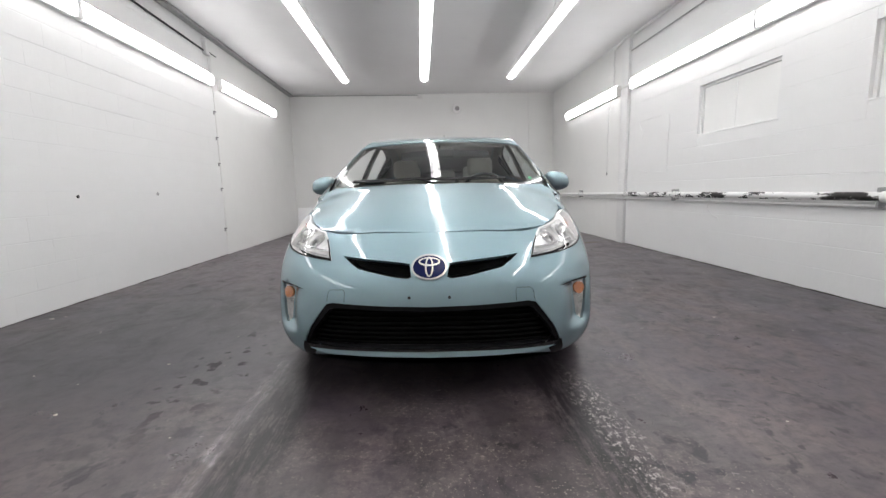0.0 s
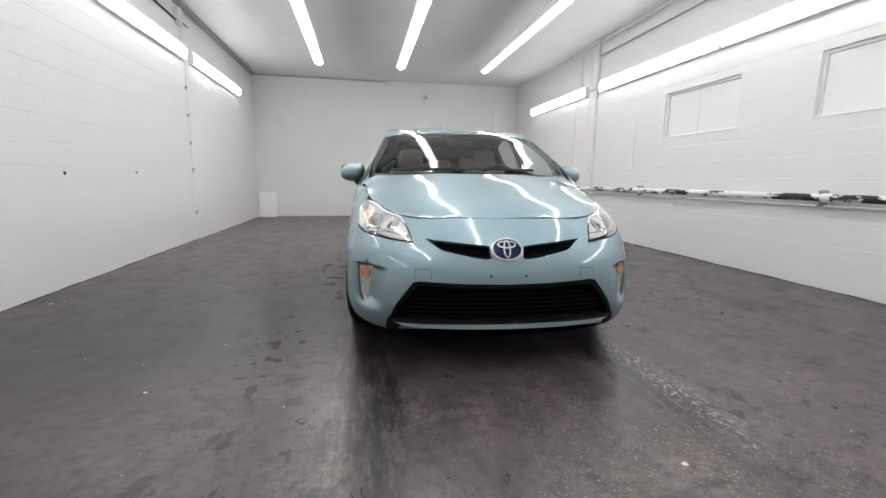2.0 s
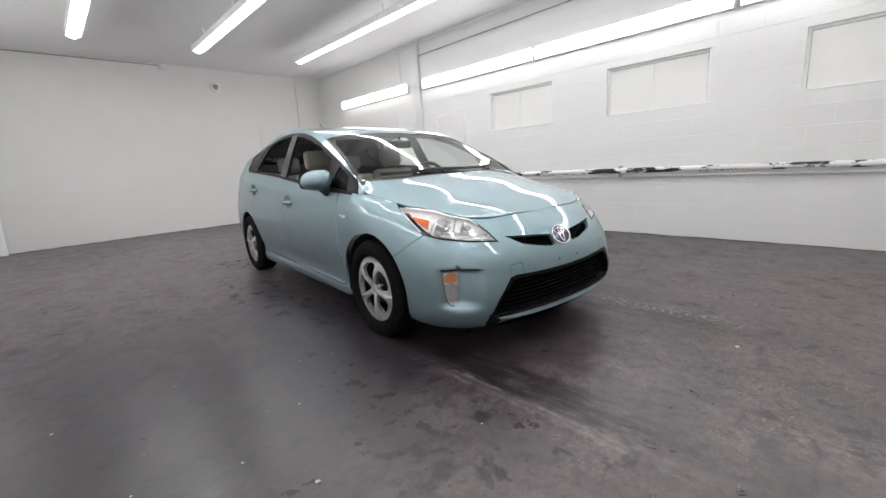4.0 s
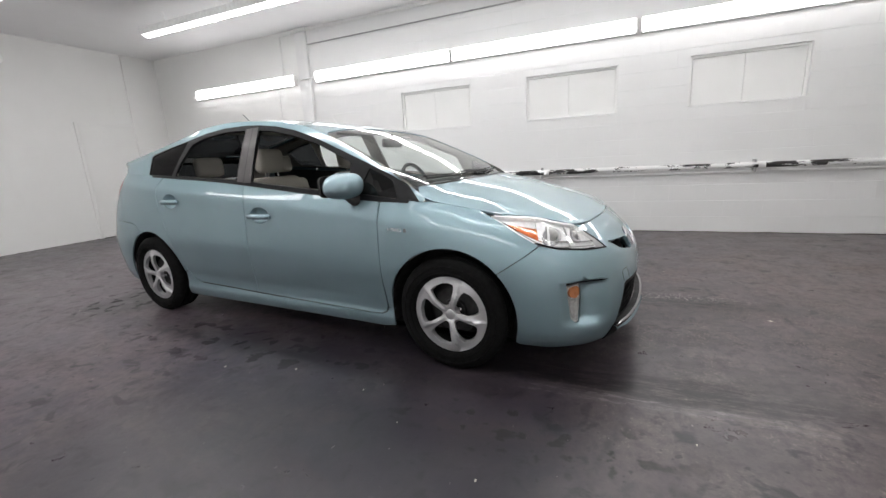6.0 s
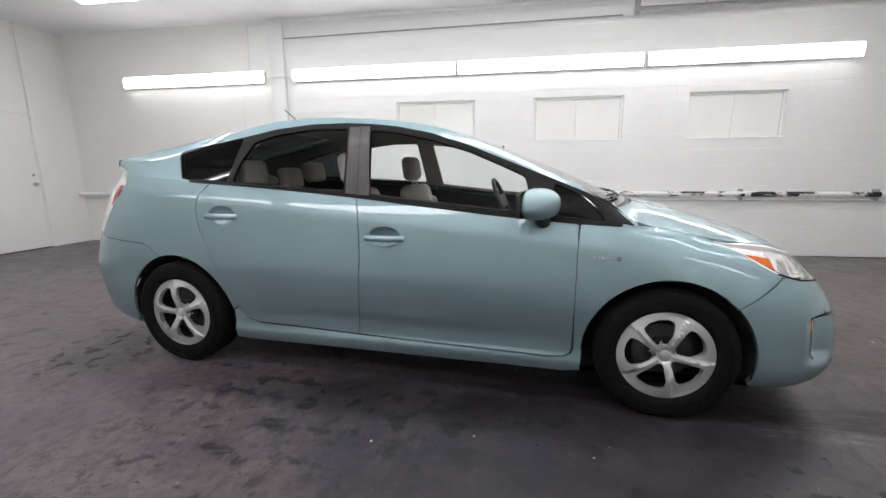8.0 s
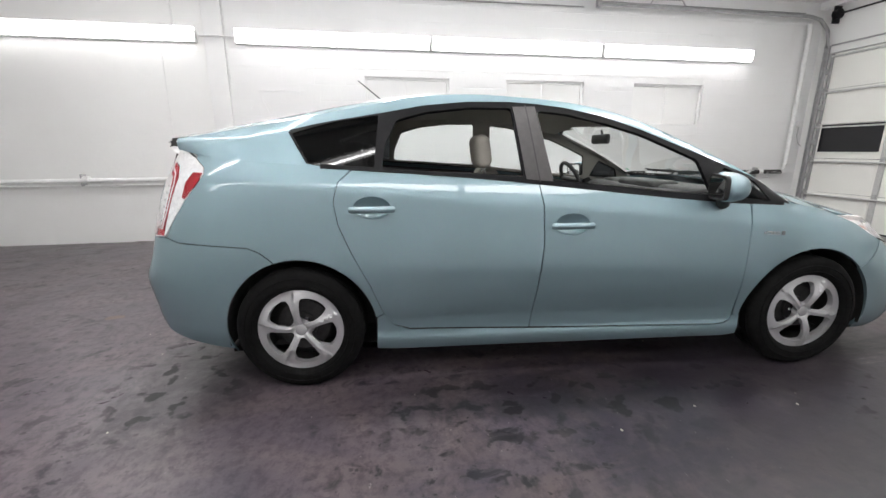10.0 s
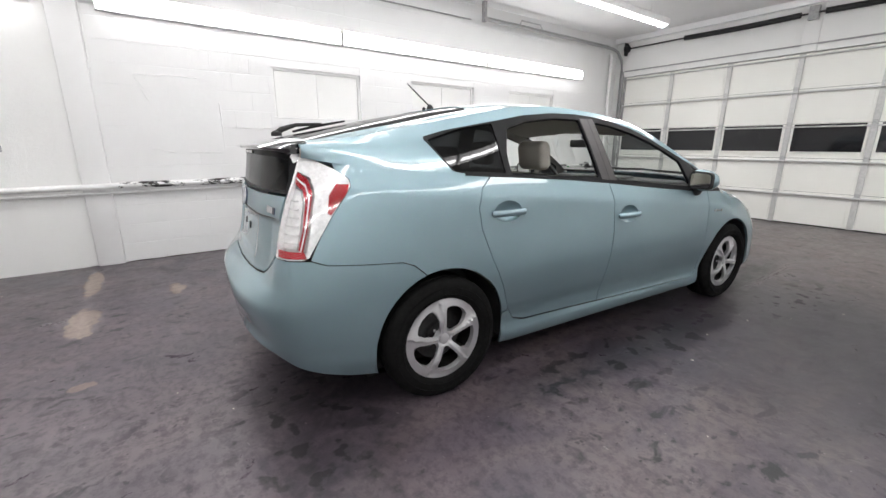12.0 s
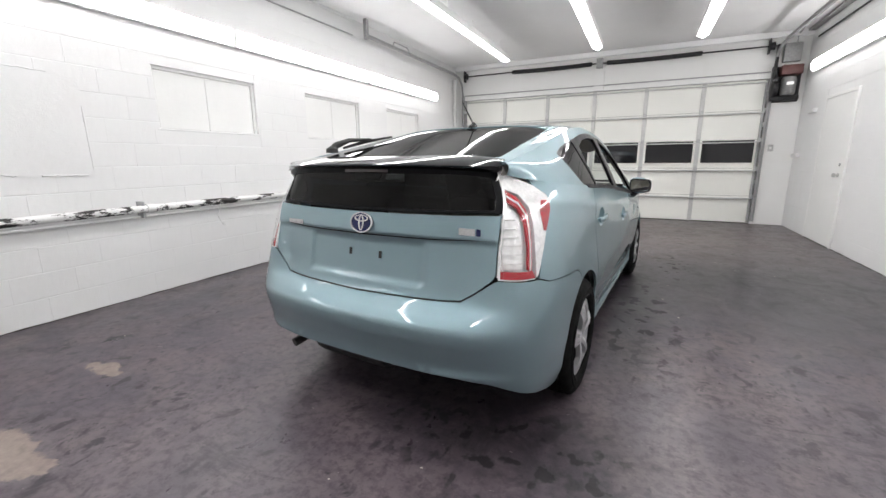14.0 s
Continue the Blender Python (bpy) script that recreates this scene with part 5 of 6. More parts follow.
        skin("door_handle", bar, bow, PAINT, parent, step=.008, depth=.022)

# side glass and its black frames
DLO = [(-1.192, .903)] + [(y, float(belt(y)) + .003) for y in np.linspace(-1.15, 1.24, 24)] + [(1.285, 1.125), (1.382, 1.268), (1.375, 1.282), (1.25, 1.312), (1.15, 1.330), (.93, 1.366), (.73, 1.402), (.51, 1.422),
        (.30, 1.423), (.15, 1.413), (0, 1.395), (-.19, 1.355), (-.39, 1.29), (-.59, 1.21), (-.80, 1.125), (-.98, 1.052), (-1.08, 1.0)]
W_FRONT = round_poly([(.105, 1.042), (.15, 1.378), (0, 1.362), (-.2, 1.318), (-.4, 1.258), (-.58, 1.182), (-.69, 1.132), (-.735, .958), (-.5, .978), (0, 1.028)], .02)
W_REAR = round_poly([(.25, 1.058), (.935, 1.100), (.925, 1.20), (.868, 1.328), (.72, 1.368), (.5, 1.392), (.285, 1.390)], .02)
W_QUARTER = round_poly([(.972, 1.101), (1.272, 1.120), (1.369, 1.265), (1.15, 1.324), (.952, 1.354)], .015)
W_FIXED = round_poly([(-.79, .955), (-1.06, .925), (-1.0, 1.022), (-.83, 1.095)], .015)
for sg in (-1, 1):
    rail = [(y, float(belt(y))) for y in np.linspace(-1.20, 1.93, 50)] + [(y, float(edge(y)[1])) for y in np.linspace(1.93, -1.20, 60)]
    skin("roof_side_rail", rail, on_side(sg), PAINT, car, step=.03, holes=[DLO], lip=False)
    frame_ = skin("window_frame", DLO, on_side(sg, .001), TRIM, car, "black window frames and pillars" if sg > 0 else "black window frames with both door windows lowered", step=.03, holes=[W_FRONT, W_REAR, W_QUARTER, W_FIXED], depth=.018)
    skin("inner_window_frame", DLO, on_side(sg, -.022), LINING, car, step=.04, holes=[W_FRONT, W_REAR, W_QUARTER, W_FIXED], depth=-.01)
    skin("side_lining", rail, on_side(sg, -.026), LINING, car, step=.05, holes=[DLO], lip=False)
    if sg > 0:
        skin("front_window", W_FRONT, on_side(sg, -.008), GLASS, frame_, step=.06, lip=False)
        skin("rear_window", W_REAR, on_side(sg, -.008), GLASS, frame_, step=.06, lip=False)
    skin("quarter_window", W_QUARTER, on_side(sg, -.003), PRIVACY, frame_, "dark tinted quarter window", step=.05, lip=False)
    skin("fixed_window", W_FIXED, on_side(sg, -.003), PRIVACY, frame_, step=.05, lip=False)
    # satin black pillar covers and the belt moulding
    skin("pillar_cover", [(.10, 1.035), (.235, 1.045), (.275, 1.398), (.16, 1.40)], on_side(sg, .004), PILLAR, frame_, step=.04, depth=.006)
    skin("pillar_seam", [(.164, 1.03), (.170, 1.03), (.214, 1.41), (.208, 1.41)], on_side(sg, .0055), BLACK, frame_, step=.04, lip=False)
    strip = [(y, float(belt(y)) - .006) for y in np.linspace(-1.13, 1.22, 30)] + [(y, float(belt(y)) + .012) for y in np.linspace(1.22, -1.13, 30)]
    skin("belt_moulding", strip, on_side(sg, .004), TRIM, frame_, step=.03, depth=.008)

# hood, windscreen, roof and rear glass
hood_rear = lambda x: -1.278 + .28 * x * x + .020 * min(max((abs(x) - .46) / .18, 0), 1)
screen_low = lambda x: -1.235 + .28 * x * x
header = lambda x: -.345 - .25 * x * x
fs = np.linspace(0, .735, 14)
hood_half = [tuple(low(s, float(z_top(s)))[:2]) for s in fs] + [(float(edge(y)[0]), y) for y in np.linspace(-1.86, -1.16, 18)] + [(x, hood_rear(x)) for x in np.linspace(.70, 0, 12)]
hood = skin("hood", both(hood_half), on_top(), PAINT, car, step=.03, gap=.0022)
pill = lambda y: float(edge(y)[0]) - .010
ys = np.linspace(-1.085, -.47, 18)
cowl = [(x, hood_rear(x) + .004) for x in np.linspace(0, .70, 12)] + [(x, screen_low(x)) for x in np.linspace(.70, 0, 12)]
skin("cowl_panel", both(cowl), on_top(-.012), BLACK, car, step=.04, lip=False)
ws = [(x, screen_low(x) - .012) for x in np.linspace(0, .715, 12)] + [(pill(y) + .004, y) for y in ys] + [(x, header(x) + .012) for x in np.linspace(.595, 0, 10)]
screen = skin("windscreen", both(ws), on_top(-.004), GLASS, car, "clear windscreen with mirrored ceiling lights", step=.05, lip=False)
inner = [(x, screen_low(x) + .012) for x in np.linspace(0, .685, 12)] + [(pill(y) - .030, y) for y in ys] + [(x, header(x) - .014) for x in np.linspace(.578, 0, 10)]
skin("windscreen_border", both(ws), on_top(-.006), BLACK, screen, step=.03, holes=[both(inner)], lip=False)
skin("sticker", round_poly([(.630, -1.078), (.654, -1.068), (.646, -1.043), (.625, -1.051)], .008), on_top(-.002), STICKER, screen, "small round green sticker", step=.02, lip=False)
roof_half = [(0, header(0) + .014)] + [(x, header(x) + .014) for x in np.linspace(.06, .595, 10)] + [(pill(y) + .006, y) for y in reversed(ys)] + [(float(edge(-1.15)[0]) - .020, -1.135), (float(edge(-1.19)[0]), -1.185)] \
    + [(float(edge(y)[0]), y) for y in np.linspace(-1.15, 1.93, 60)] + [(x, 1.93 + .10 * (1 - (x / .6) ** 2)) for x in np.linspace(.55, .05, 8)] + [(0, 2.03)]
RG = [(0, .985), (.25, .99), (.47, 1.005), (.527, 1.04), (.548, 1.3), (.564, 1.6), (.580, 1.86), (.570, 1.895), (.26, 1.955), (0, 1.972)]
roof = skin("roof", both(roof_half), on_top(), PAINT, car, step=.04, holes=[both(RG)])
skin("roof_lining", both([(0, -.30), (.5, -.36), (.56, -.3), (.575, .4), (.55, .95), (.4, .97), (0, .97)]), on_top(-.045), LINING, car, step=.08, lip=False)
for sg in (-1, 1):
    inner = [(sg * (pill(y) - .030), y) for y in ys] + [(sg * (float(edge(y)[0]) - .012), y) for y in reversed(ys)]
    skin("pillar_lining", inner, on_top(-.022), LINING, car, step=.05, lip=False)
skin("tailgate_lining", both([(0, .972), (.4, .972), (.56, .94), (.575, 1.5), (.58, 1.9), (.3, 1.97), (0, 1.99)]), on_top(-.03), LINING, car, step=.06, holes=[both(RG)], lip=False)
rear = skin("rear_screen", both([(a * 1.012, b + (.006 if b > 1.4 else -.006)) for a, b in RG]), on_top(-.005), PRIVACY, car, "dark tinted sloping rear screen", step=.05, lip=False)

# tail: bumper, hatch, lamps, spoiler
half = [(0, .374), (.3, .373), (.55, .367), (.68, .352), (.80, .314), (.95, .262), (1.07, .230), (S_END - Y(1.70), .208)] + [(S_END - s, z) for a in np.linspace(-19, 73.6, 20) for s, z in arch(1.355, a, a, 1, .358 + .012 * (a + 19) / 92.6)] \
    + [(S_END - Y(1.52), .712), (S_END - Y(1.575), .735), (S_END - 4.72, .760), (S_END - 4.785, .780), (.722, .782), (.700, .773), (.61, .717), (.54, .681), (.448, .676), (.138, .669), (0, .666)]
tail = skin("rear_bumper", both(half), on_tail(), PAINT, car, step=.03, gap=.0008)
skin("rear_valance", both([(0, .31), (.5, .31), (.72, .29), (.70, .33), (.55, .36), (0, .375)]), on_tail(-.09), BLACK, car, step=.05, lip=False)
hatch_half = [(0, .670), (.138, .673), (.448, .680), (.538, .686), (.61, .722), (.692, .777), (.712, .80), (.720, .87), (.733, .95), (.752, 1.02), (.765, 1.035), (.4, 1.030), (0, 1.028)]
crease = lambda r, z: low(np.where(r < 0, -1, 1) * (S_END - np.abs(r)), z, .007 * np.clip((z - .925) / .006, 0, 1) - .012 * np.clip((.925 - z) / .03, 0, 1) * np.clip((z - .71) / .03, 0, 1) * np.clip((.36 - np.abs(r)) / .03, 0, 1))
hatch = skin("hatch", both(hatch_half), crease, PAINT, car, step=.022, gap=.0016)
# shadow under the hatch crease, drawn as a thin black line
skin("hatch_crease", both([(0, .922), (.40, .924), (.73, .934), (.73, .938), (.40, .929), (0, .927)]), on_tail(.0025), TRIM, hatch, step=.03, depth=.002)
pane = [(0, 1.034), (.4, 1.036), (.768, 1.042), (.80, 1.11), (.83, 1.205), (.6, 1.220), (0, 1.226)]
pane_in = both([(0, 1.046), (.4, 1.048), (.72, 1.053), (.735, 1.10), (.70, 1.178), (.5, 1.194), (0, 1.198)])
skin("lower_rear_screen", both(pane), on_tail(-.004), TRIM, hatch, step=.035, holes=[pane_in])
skin("rear_screen_glass", pane_in, on_tail(-.008), PRIVACY, hatch, "dark tinted upright rear glass", step=.05, lip=False)
skin("brake_light", both([(0, 1.203), (.13, 1.201), (.13, 1.214), (0, 1.216)]), on_tail(.004), DIMRED, hatch, step=.03)
badge(hatch, lambda out: on_tail(out + .009), 0, .978, .066, .046)
skin("name_badge", [(.44, .936), (.60, .933), (.60, .956), (.44, .959)], on_tail(.011), SATIN, hatch, "satin silver bar badge", step=.02, depth=.004)
skin("system_badge", [(-.60, .950), (-.515, .953), (-.515, .981), (-.60, .978)], on_tail(.010), SATIN, hatch, "satin silver rectangle badge", step=.02, depth=.004)
skin("badge_drop", [(-.632, .950), (-.608, .951), (-.608, .979), (-.632, .978)], on_tail(.010), BADGEBLUE, hatch, step=.02, depth=.004)
for r, z in ((.081, .836), (-.10, .834)):
    skin("plate_clip", [(r - .007, z - .016), (r + .007, z - .016), (r + .007, z + .016), (r - .007, z + .016)], on_tail(-.008), BLACK, hatch, step=.02)
    skin("plate_lamp", [(r - .03, .900), (r + .03, .900), (r + .03, .912), (r - .03, .912)], on_tail(-.010), BLACK, hatch, step=.02)
TAIL = [(4.905, 1.236), (4.82, 1.214), (4.72, 1.174), (4.65, 1.143), (4.597, 1.105), (4.592, 1.078), (4.685, .958), (4.75, .86), (4.79, .797), (4.815, .786), (4.995, .786), (4.99, .88), (4.955, 1.02), (4.930, 1.09), (4.915, 1.16)]
for sg in (-1, 1):
    lamp = skin("tail_lamp", TAIL, on_low(sg, -.035), LAMPCLEAR, car, "white and red wrap-around tail lamp", step=.03, lip=False)
    skin("lamp_shell", TAIL, on_low(sg, .002), LAMPCLEAR, lamp, "clear pearly outer lamp shell", step=.03, depth=.035,
         holes=[[(4.845, 1.135), (4.768, 1.112), (4.743, 1.062), (4.776, .918), (4.803, .79), (4.985, .79), (4.975, .90), (4.94, 1.02), (4.90, 1.09)]])
    skin("red_band", [(4.845, 1.135), (4.778, 1.104), (4.758, 1.055), (4.788, .918), (4.818, .815), (4.838, .825), (4.814, .908), (4.796, 1.010), (4.807, 1.060), (4.860, 1.085), (4.862, 1.11)], on_low(sg, -.004), LAMPRED, lamp, "red lamp band", step=.02)
    skin("red_bar", [(4.803, .79), (4.985, .79), (4.982, .820), (4.812, .818)], on_low(sg, -.003), LAMPRED, lamp, step=.02)
    skin("pearl_line", [(4.852, 1.113), (4.789, 1.083), (4.772, 1.03), (4.797, .91), (4.824, .82), (4.830, .82), (4.804, .91), (4.779, 1.028), (4.795, 1.076), (4.855, 1.106)], on_low(sg, -.0015), LAMPCLEAR, lamp, step=.02, depth=.003)
    skin("reflector_insert", [(4.85, .825), (4.978, .825), (4.965, .93), (4.925, 1.04), (4.875, 1.072), (4.822, 1.05), (4.812, 1.005), (4.83, .905)], on_low(sg, -.022), REFLECTOR, lamp, step=.03)
    for k in range(6):
        z = .845 + .034 * k
        skin("lamp_rib", [(4.838, z), (4.972 - .008 * k, z), (4.972 - .008 * k, z + .006), (4.838, z + .006)], on_low(sg, -.014), LAMPCLEAR, lamp, step=.03, depth=.01)
    skin("side_reflector", [(4.652, 1.085), (4.598, 1.083), (4.612, 1.05), (4.686, .962), (4.700, .968), (4.688, 1.04)], on_low(sg, .004), LAMPRED, lamp, "red side reflector", step=.02, depth=.006)
    skin("lens", [tuple(p) for p in shrink(TAIL, .004)], on_low(sg, .005), LENS, lamp, step=.03, lip=False)
bm = bmesh.new()
rows = []
for x in np.linspace(-.622, .622, 41):
    k = (x / .622) ** 2
    y1, z1 = 2.108 - .085 * k - .05 * k ** 4, 1.241 - .012 * k
    front = top(np.array(x * .985), np.array(1.955 - .06 * k), .001)
    mid = top(np.array(x * .985), np.array(2.02 - .055 * k), .004)
    rows.append([bm.verts.new(p) for p in (front, mid, (x, y1 - .012, z1 + .004), (x, y1, z1 - .003), (x, y1 - .006, z1 - .012), (x * .99, 2.04 - .06 * k, z1 - .026), (x * .98, 1.955 - .05 * k, z1 - .022))])
for a, b in zip(rows, rows[1:]):
    for k in range(7):
        bm.faces.new((a[k], a[(k + 1) % 7], b[(k + 1) % 7], b[k]))
bm.faces.new(rows[0]), bm.faces.new(rows[-1])
part("spoiler", bm, GLOSSBLACK, car, "gloss black tail spoiler", smooth=50)
p0 = top(np.array(.42), np.array(1.84), .02)
wiper = part("rear_wiper", tube([p0, p0 + (0, -.03, .026), p0 + (-.015, -.12, .056), top(np.array(.38), np.array(1.56), .026)], [.020, .019, .012, .007], 10), BLACK, car)
part("wiper_blade", tube([top(np.array(.43), np.array(1.74), .014), top(np.array(.40), np.array(1.60), .020), top(np.array(.33), np.array(1.42), .014)], [.008, .011, .006], 6), BLACK, wiper)
part("wiper_cap", lathe([(.034, 0), (.032, .022), (.014, .034)], 14), BLACK, wiper).location = p0 - np.array([0, 0, .014])
aerial = part("aerial_base", lathe([(.026, 0), (.022, .012), (.012, .026), (.006, .03)], 14), BLACK, car)
aerial.location = top(np.array(.0), np.array(.955), .0)
part("aerial_rod", tube([(0, .006, .02), (0, .16, .145)], [.005, .003], 6), BLACK, aerial)
nub = part("washer_nozzle", lathe([(.012, 0), (.011, .012), (.005, .018)], 10), BLACK, car)
nub.location = top(np.array(.0), np.array(1.0), .0)

# front wipers
for a, b, c in (((-.58, .03), (-.36, .02), (-.15, .04)), ((-.16, .05), (.12, .025), (.46, .04))):
    pts = [top(np.array(x), np.array(screen_low(x) + d), .010) for x, d in (a, b, c)]
    arm = part("wiper", tube(pts, [.008, .006, .005], 8), BLACK, car)
    part("wiper_blade", tube([p + np.array([0, .022, .010]) for p in pts], .0045, 6), BLACK, arm)

# mirrors on the doors
for sg in (-1, 1):
    bm = bmesh.new()
    bmesh.ops.create_uvsphere(bm, u_segments=28, v_segments=18, radius=1)
    for v in bm.verts:
        p = v.co
        p = Vector([math.copysign(abs(c) ** .82, c) for c in p])
        yy = p.y if p.y < 0 else p.y * .45
        v.co = Vector((sg * (.898 + .096 * p.x - .010 * p.z), -.740 + .112 * yy + .028 * p.x, 1.005 + .072 * p.z * (1 - .12 * p.x)))
    shell = part("door_mirror", bm, PAINT, car, "sea-green door mirror on black foot")
    skin("mirror_glass", round_poly([(-.078, -.05), (.078, -.046), (.082, .046), (-.074, .054)], .03), lambda u, w, sg=sg: np.stack([sg * (.898 + u), np.full_like(u, -.6885) + .28 * u, 1.004 + w], -1), MIRROR, shell, step=.05, depth=.004, centre=(sg * .90, -.8, 1.0))
    skin("glass_rim", round_poly([(-.09, -.062), (.09, -.058), (.092, .058), (-.086, .064)], .035), lambda u, w, sg=sg: np.stack([sg * (.898 + u), np.full_like(u, -.6895) + .28 * u, 1.004 + w], -1), BLACK, shell, step=.05, depth=.02, centre=(sg * .90, -.8, 1.0))
    part("mirror_foot", tube([(sg * .80, -.79, .915), (sg * .84, -.78, .922), (sg * .88, -.755, .955)], [.034, .034, .024], 12), BLACK, shell)

# structure seen through gaps and windows: liner, floor, wheel wells
bm = bmesh.new()
sv, zv = np.linspace(-S_END, S_END, 240), np.linspace(0, 1, 16)
grid = {}
for i, s in enumerate(sv):
    for j, t in enumerate(zv):
        z = .19 + (float(z_top(s)) - .035 - .19) * t
        p = low(np.array(s), np.array(z), -.035 - 1.5 * float(dent(s, z)))
        grid[i, j] = (bm.verts.new(p), p)
for i in range(len(sv) - 1):
    for j in range(len(zv) - 1):
        mid = (grid[i, j][1] + grid[i + 1, j + 1][1]) / 2
        if mid[2] < np.interp(S_END - abs(sv[i]), [.55, .8, .95, 1.07, 1.2], [.37, .31, .26, .22, .19]):
            continue
        if min(math.hypot(mid[1] - cy, mid[2] - .305) for cy in (-1.35, 1.355)) > .425:
            if not (abs(sv[i]) < .7 and mid[2] < .50) and not (abs(sv[i]) < 1.3 and mid[2] > .55) and not (abs(sv[i]) > 4.5 and mid[2] > .72):
                bm.faces.new([grid[k][0] for k in ((i, j), (i + 1, j), (i + 1, j + 1), (i, j + 1))])
part("inner_liner", bm, CABINDARK, car, smooth=60)
floor_pts = [tuple(low(np.array(s), np.array(.22), -.05)[:2]) for s in np.linspace(0, S_END, 60)]
notch = [p for p in floor_pts if p[1] < 1.75 and min(abs(p[1] + 1.35), abs(p[1] - 1.355)) > .36]
skin("floor_pan", both(notch), lambda x, y: np.stack([x, y, np.full_like(x, .20)], -1), BLACK, car, step=.15, depth=-.03, centre=(0, 0, 2))
for cy in (-1.35, 1.355):
    for sg in (-1, 1):
        bm, prev = bmesh.new(), None
        for a in np.linspace(-12, 192, 30):
            q = (cy + .366 * math.cos(radians(a)), .305 + .366 * math.sin(radians(a)))
            row = [bm.verts.new((sg * x, *q)) for x in (.836, .60)]
            if prev:
                bm.faces.new((prev[0], prev[1], row[1], row[0]))
            prev = row
        inner_ring = [v for v in bm.verts if abs(abs(v.co.x) - .60) < 1e-6]
        bm.faces.new(inner_ring)
        part("wheel_arch_liner", bm, BLACK, car, smooth=0)
part("silencer", lathe([(.0, -.24), (.085, -.23), (.09, -.2), (.09, .2), (.085, .23), (.0, .24)], 20, "x"), DARKMETAL, car).location = (.18, 1.98, .30)
part("exhaust_pipe", tube([(.42, 1.98, .30), (.50, 2.02, .29), (.52, 2.12, .27)], .024, 12), DARKMETAL, car)

# wheels
def wheel(parent, x, y, turn):
    hubn = thing("wheel", "", "")
    hubn.parent = parent
    hubn.matrix_basis = pose(x, y, .312, 0, 0, 0 if x > 0 else 180)
    groove = [(.3125, .07), (.3125, .052), (.304, .050), (.304, .042), (.3135, .040), (.3135, .006), (.305, .004), (.305, -.004), (.3135, -.006), (.3135, -.040), (.304, -.042), (.304, -.050), (.3125, -.052), (.3125, -.07)]
    prof = [(.206, .072), (.212, .086), (.228, .098), (.255, .1015), (.285, .096), (.303, .084)] + groove + [(.303, -.084), (.285, -.096), (.25, -.1), (.2, -.09)]
    tyre = part("tyre", lathe(prof, 72, "x", False), RUBBER, hubn, smooth=35)
    for r in (.235, .268):
        part("sidewall_ridge", lathe([(r - .002, .0985), (r, .1025), (r + .002, .0985)], 60, "x", False), RUBBER, tyre, smooth=0)
    circle = [(.211 * math.cos(a), .211 * math.sin(a)) for a in np.linspace(0, 2 * math.pi, 73)[:-1]]
    holes = []
    for k in range(5):
        mid = radians(turn + 36 + 72 * k)
        pts = [(.044, -14), (.040, 0), (.044, 15), (.070, 23), (.110, 27), (.145, 27), (.166, 25), (.174, 14), (.177, 0), (.175, -13), (.168, -22), (.145, -25), (.110, -25), (.070, -21)]
        holes.append(round_poly([(r * math.cos(mid + radians(a)), r * math.sin(mid + radians(a))) for r, a in pts], .006, 2))
    def dish(u, v):
        r, a = np.hypot(u, v), np.arctan2(v, u)
        spoke = np.cos(2.5 * (a - radians(turn))) ** 2
        x = .080 + .012 * np.sin(np.clip(r / .2, 0, 1) * 3.1) + .012 * spoke ** 2 * np.clip(1 - np.abs(r - .11) / .09, 0, 1) + .005 * np.clip(1 - np.abs(np.sin(2.5 * (a - radians(turn)))) * r / .02, 0, 1) * np.clip(r / .05, 0, 1) * np.clip((.20 - r) / .05, 0, 1) + .007 * np.clip(((np.degrees(a) - turn) % 72 - 36) / 30, -1, 1) * np.clip((r - .10) / .06, 0, 1) * np.clip((.211 - r) / .02, 0, 1) - .012 * np.clip((.050 - r) / .03, 0, 1) ** 2
        return np.stack([x, u, v], -1)
    rim = skin("wheel_cover", circle, dish, RIM, hubn, "silver five-spoke wheel cover", step=.010, depth=.026, holes=holes, centre=(-1, 0, 0))
    part("centre_cap", lathe([(.03, .070), (.029, .080), (.022, .0845), (.006, .0855)], 20, "x"), RIM, rim)
    part("barrel", lathe([(.207, .07), (.202, .02), (.195, -.06), (.02, -.06)], 40, "x", False), BLACK, hubn)
    disc = part("brake_disc", lathe([(.13, .005), (.132, .012), (.07, .014), (.068, .03), (.03, .032)], 36, "x"), DARKMETAL, hubn)
    for k in range(5):
        a = radians(turn + 72 * k + 36)
        part("wheel_nut", lathe([(.010, 0), (.010, .022), (.006, .026)], 8, "x"), CHROME, disc).location = (.03, .052 * math.cos(a), .052 * math.sin(a))
    return hubn


for x, y, turn in ((-.762, -1.35, 139), (-.774, 1.360, 170), (.762, -1.35, 41), (.762, 1.355, 15)):
    wheel(car, x, y, turn)

# cabin
def soft(x0, x1, y0, y1, z0, z1, r, m=None, seg=4):
    bm = box(x0, x1, y0, y1, z0, z1)
    bmesh.ops.bevel(bm, geom=list(bm.edges), offset=r, segments=seg, profile=.5, affect="EDGES")
    if m is not None:
        bmesh.ops.transform(bm, matrix=m, verts=bm.verts)
    return bm


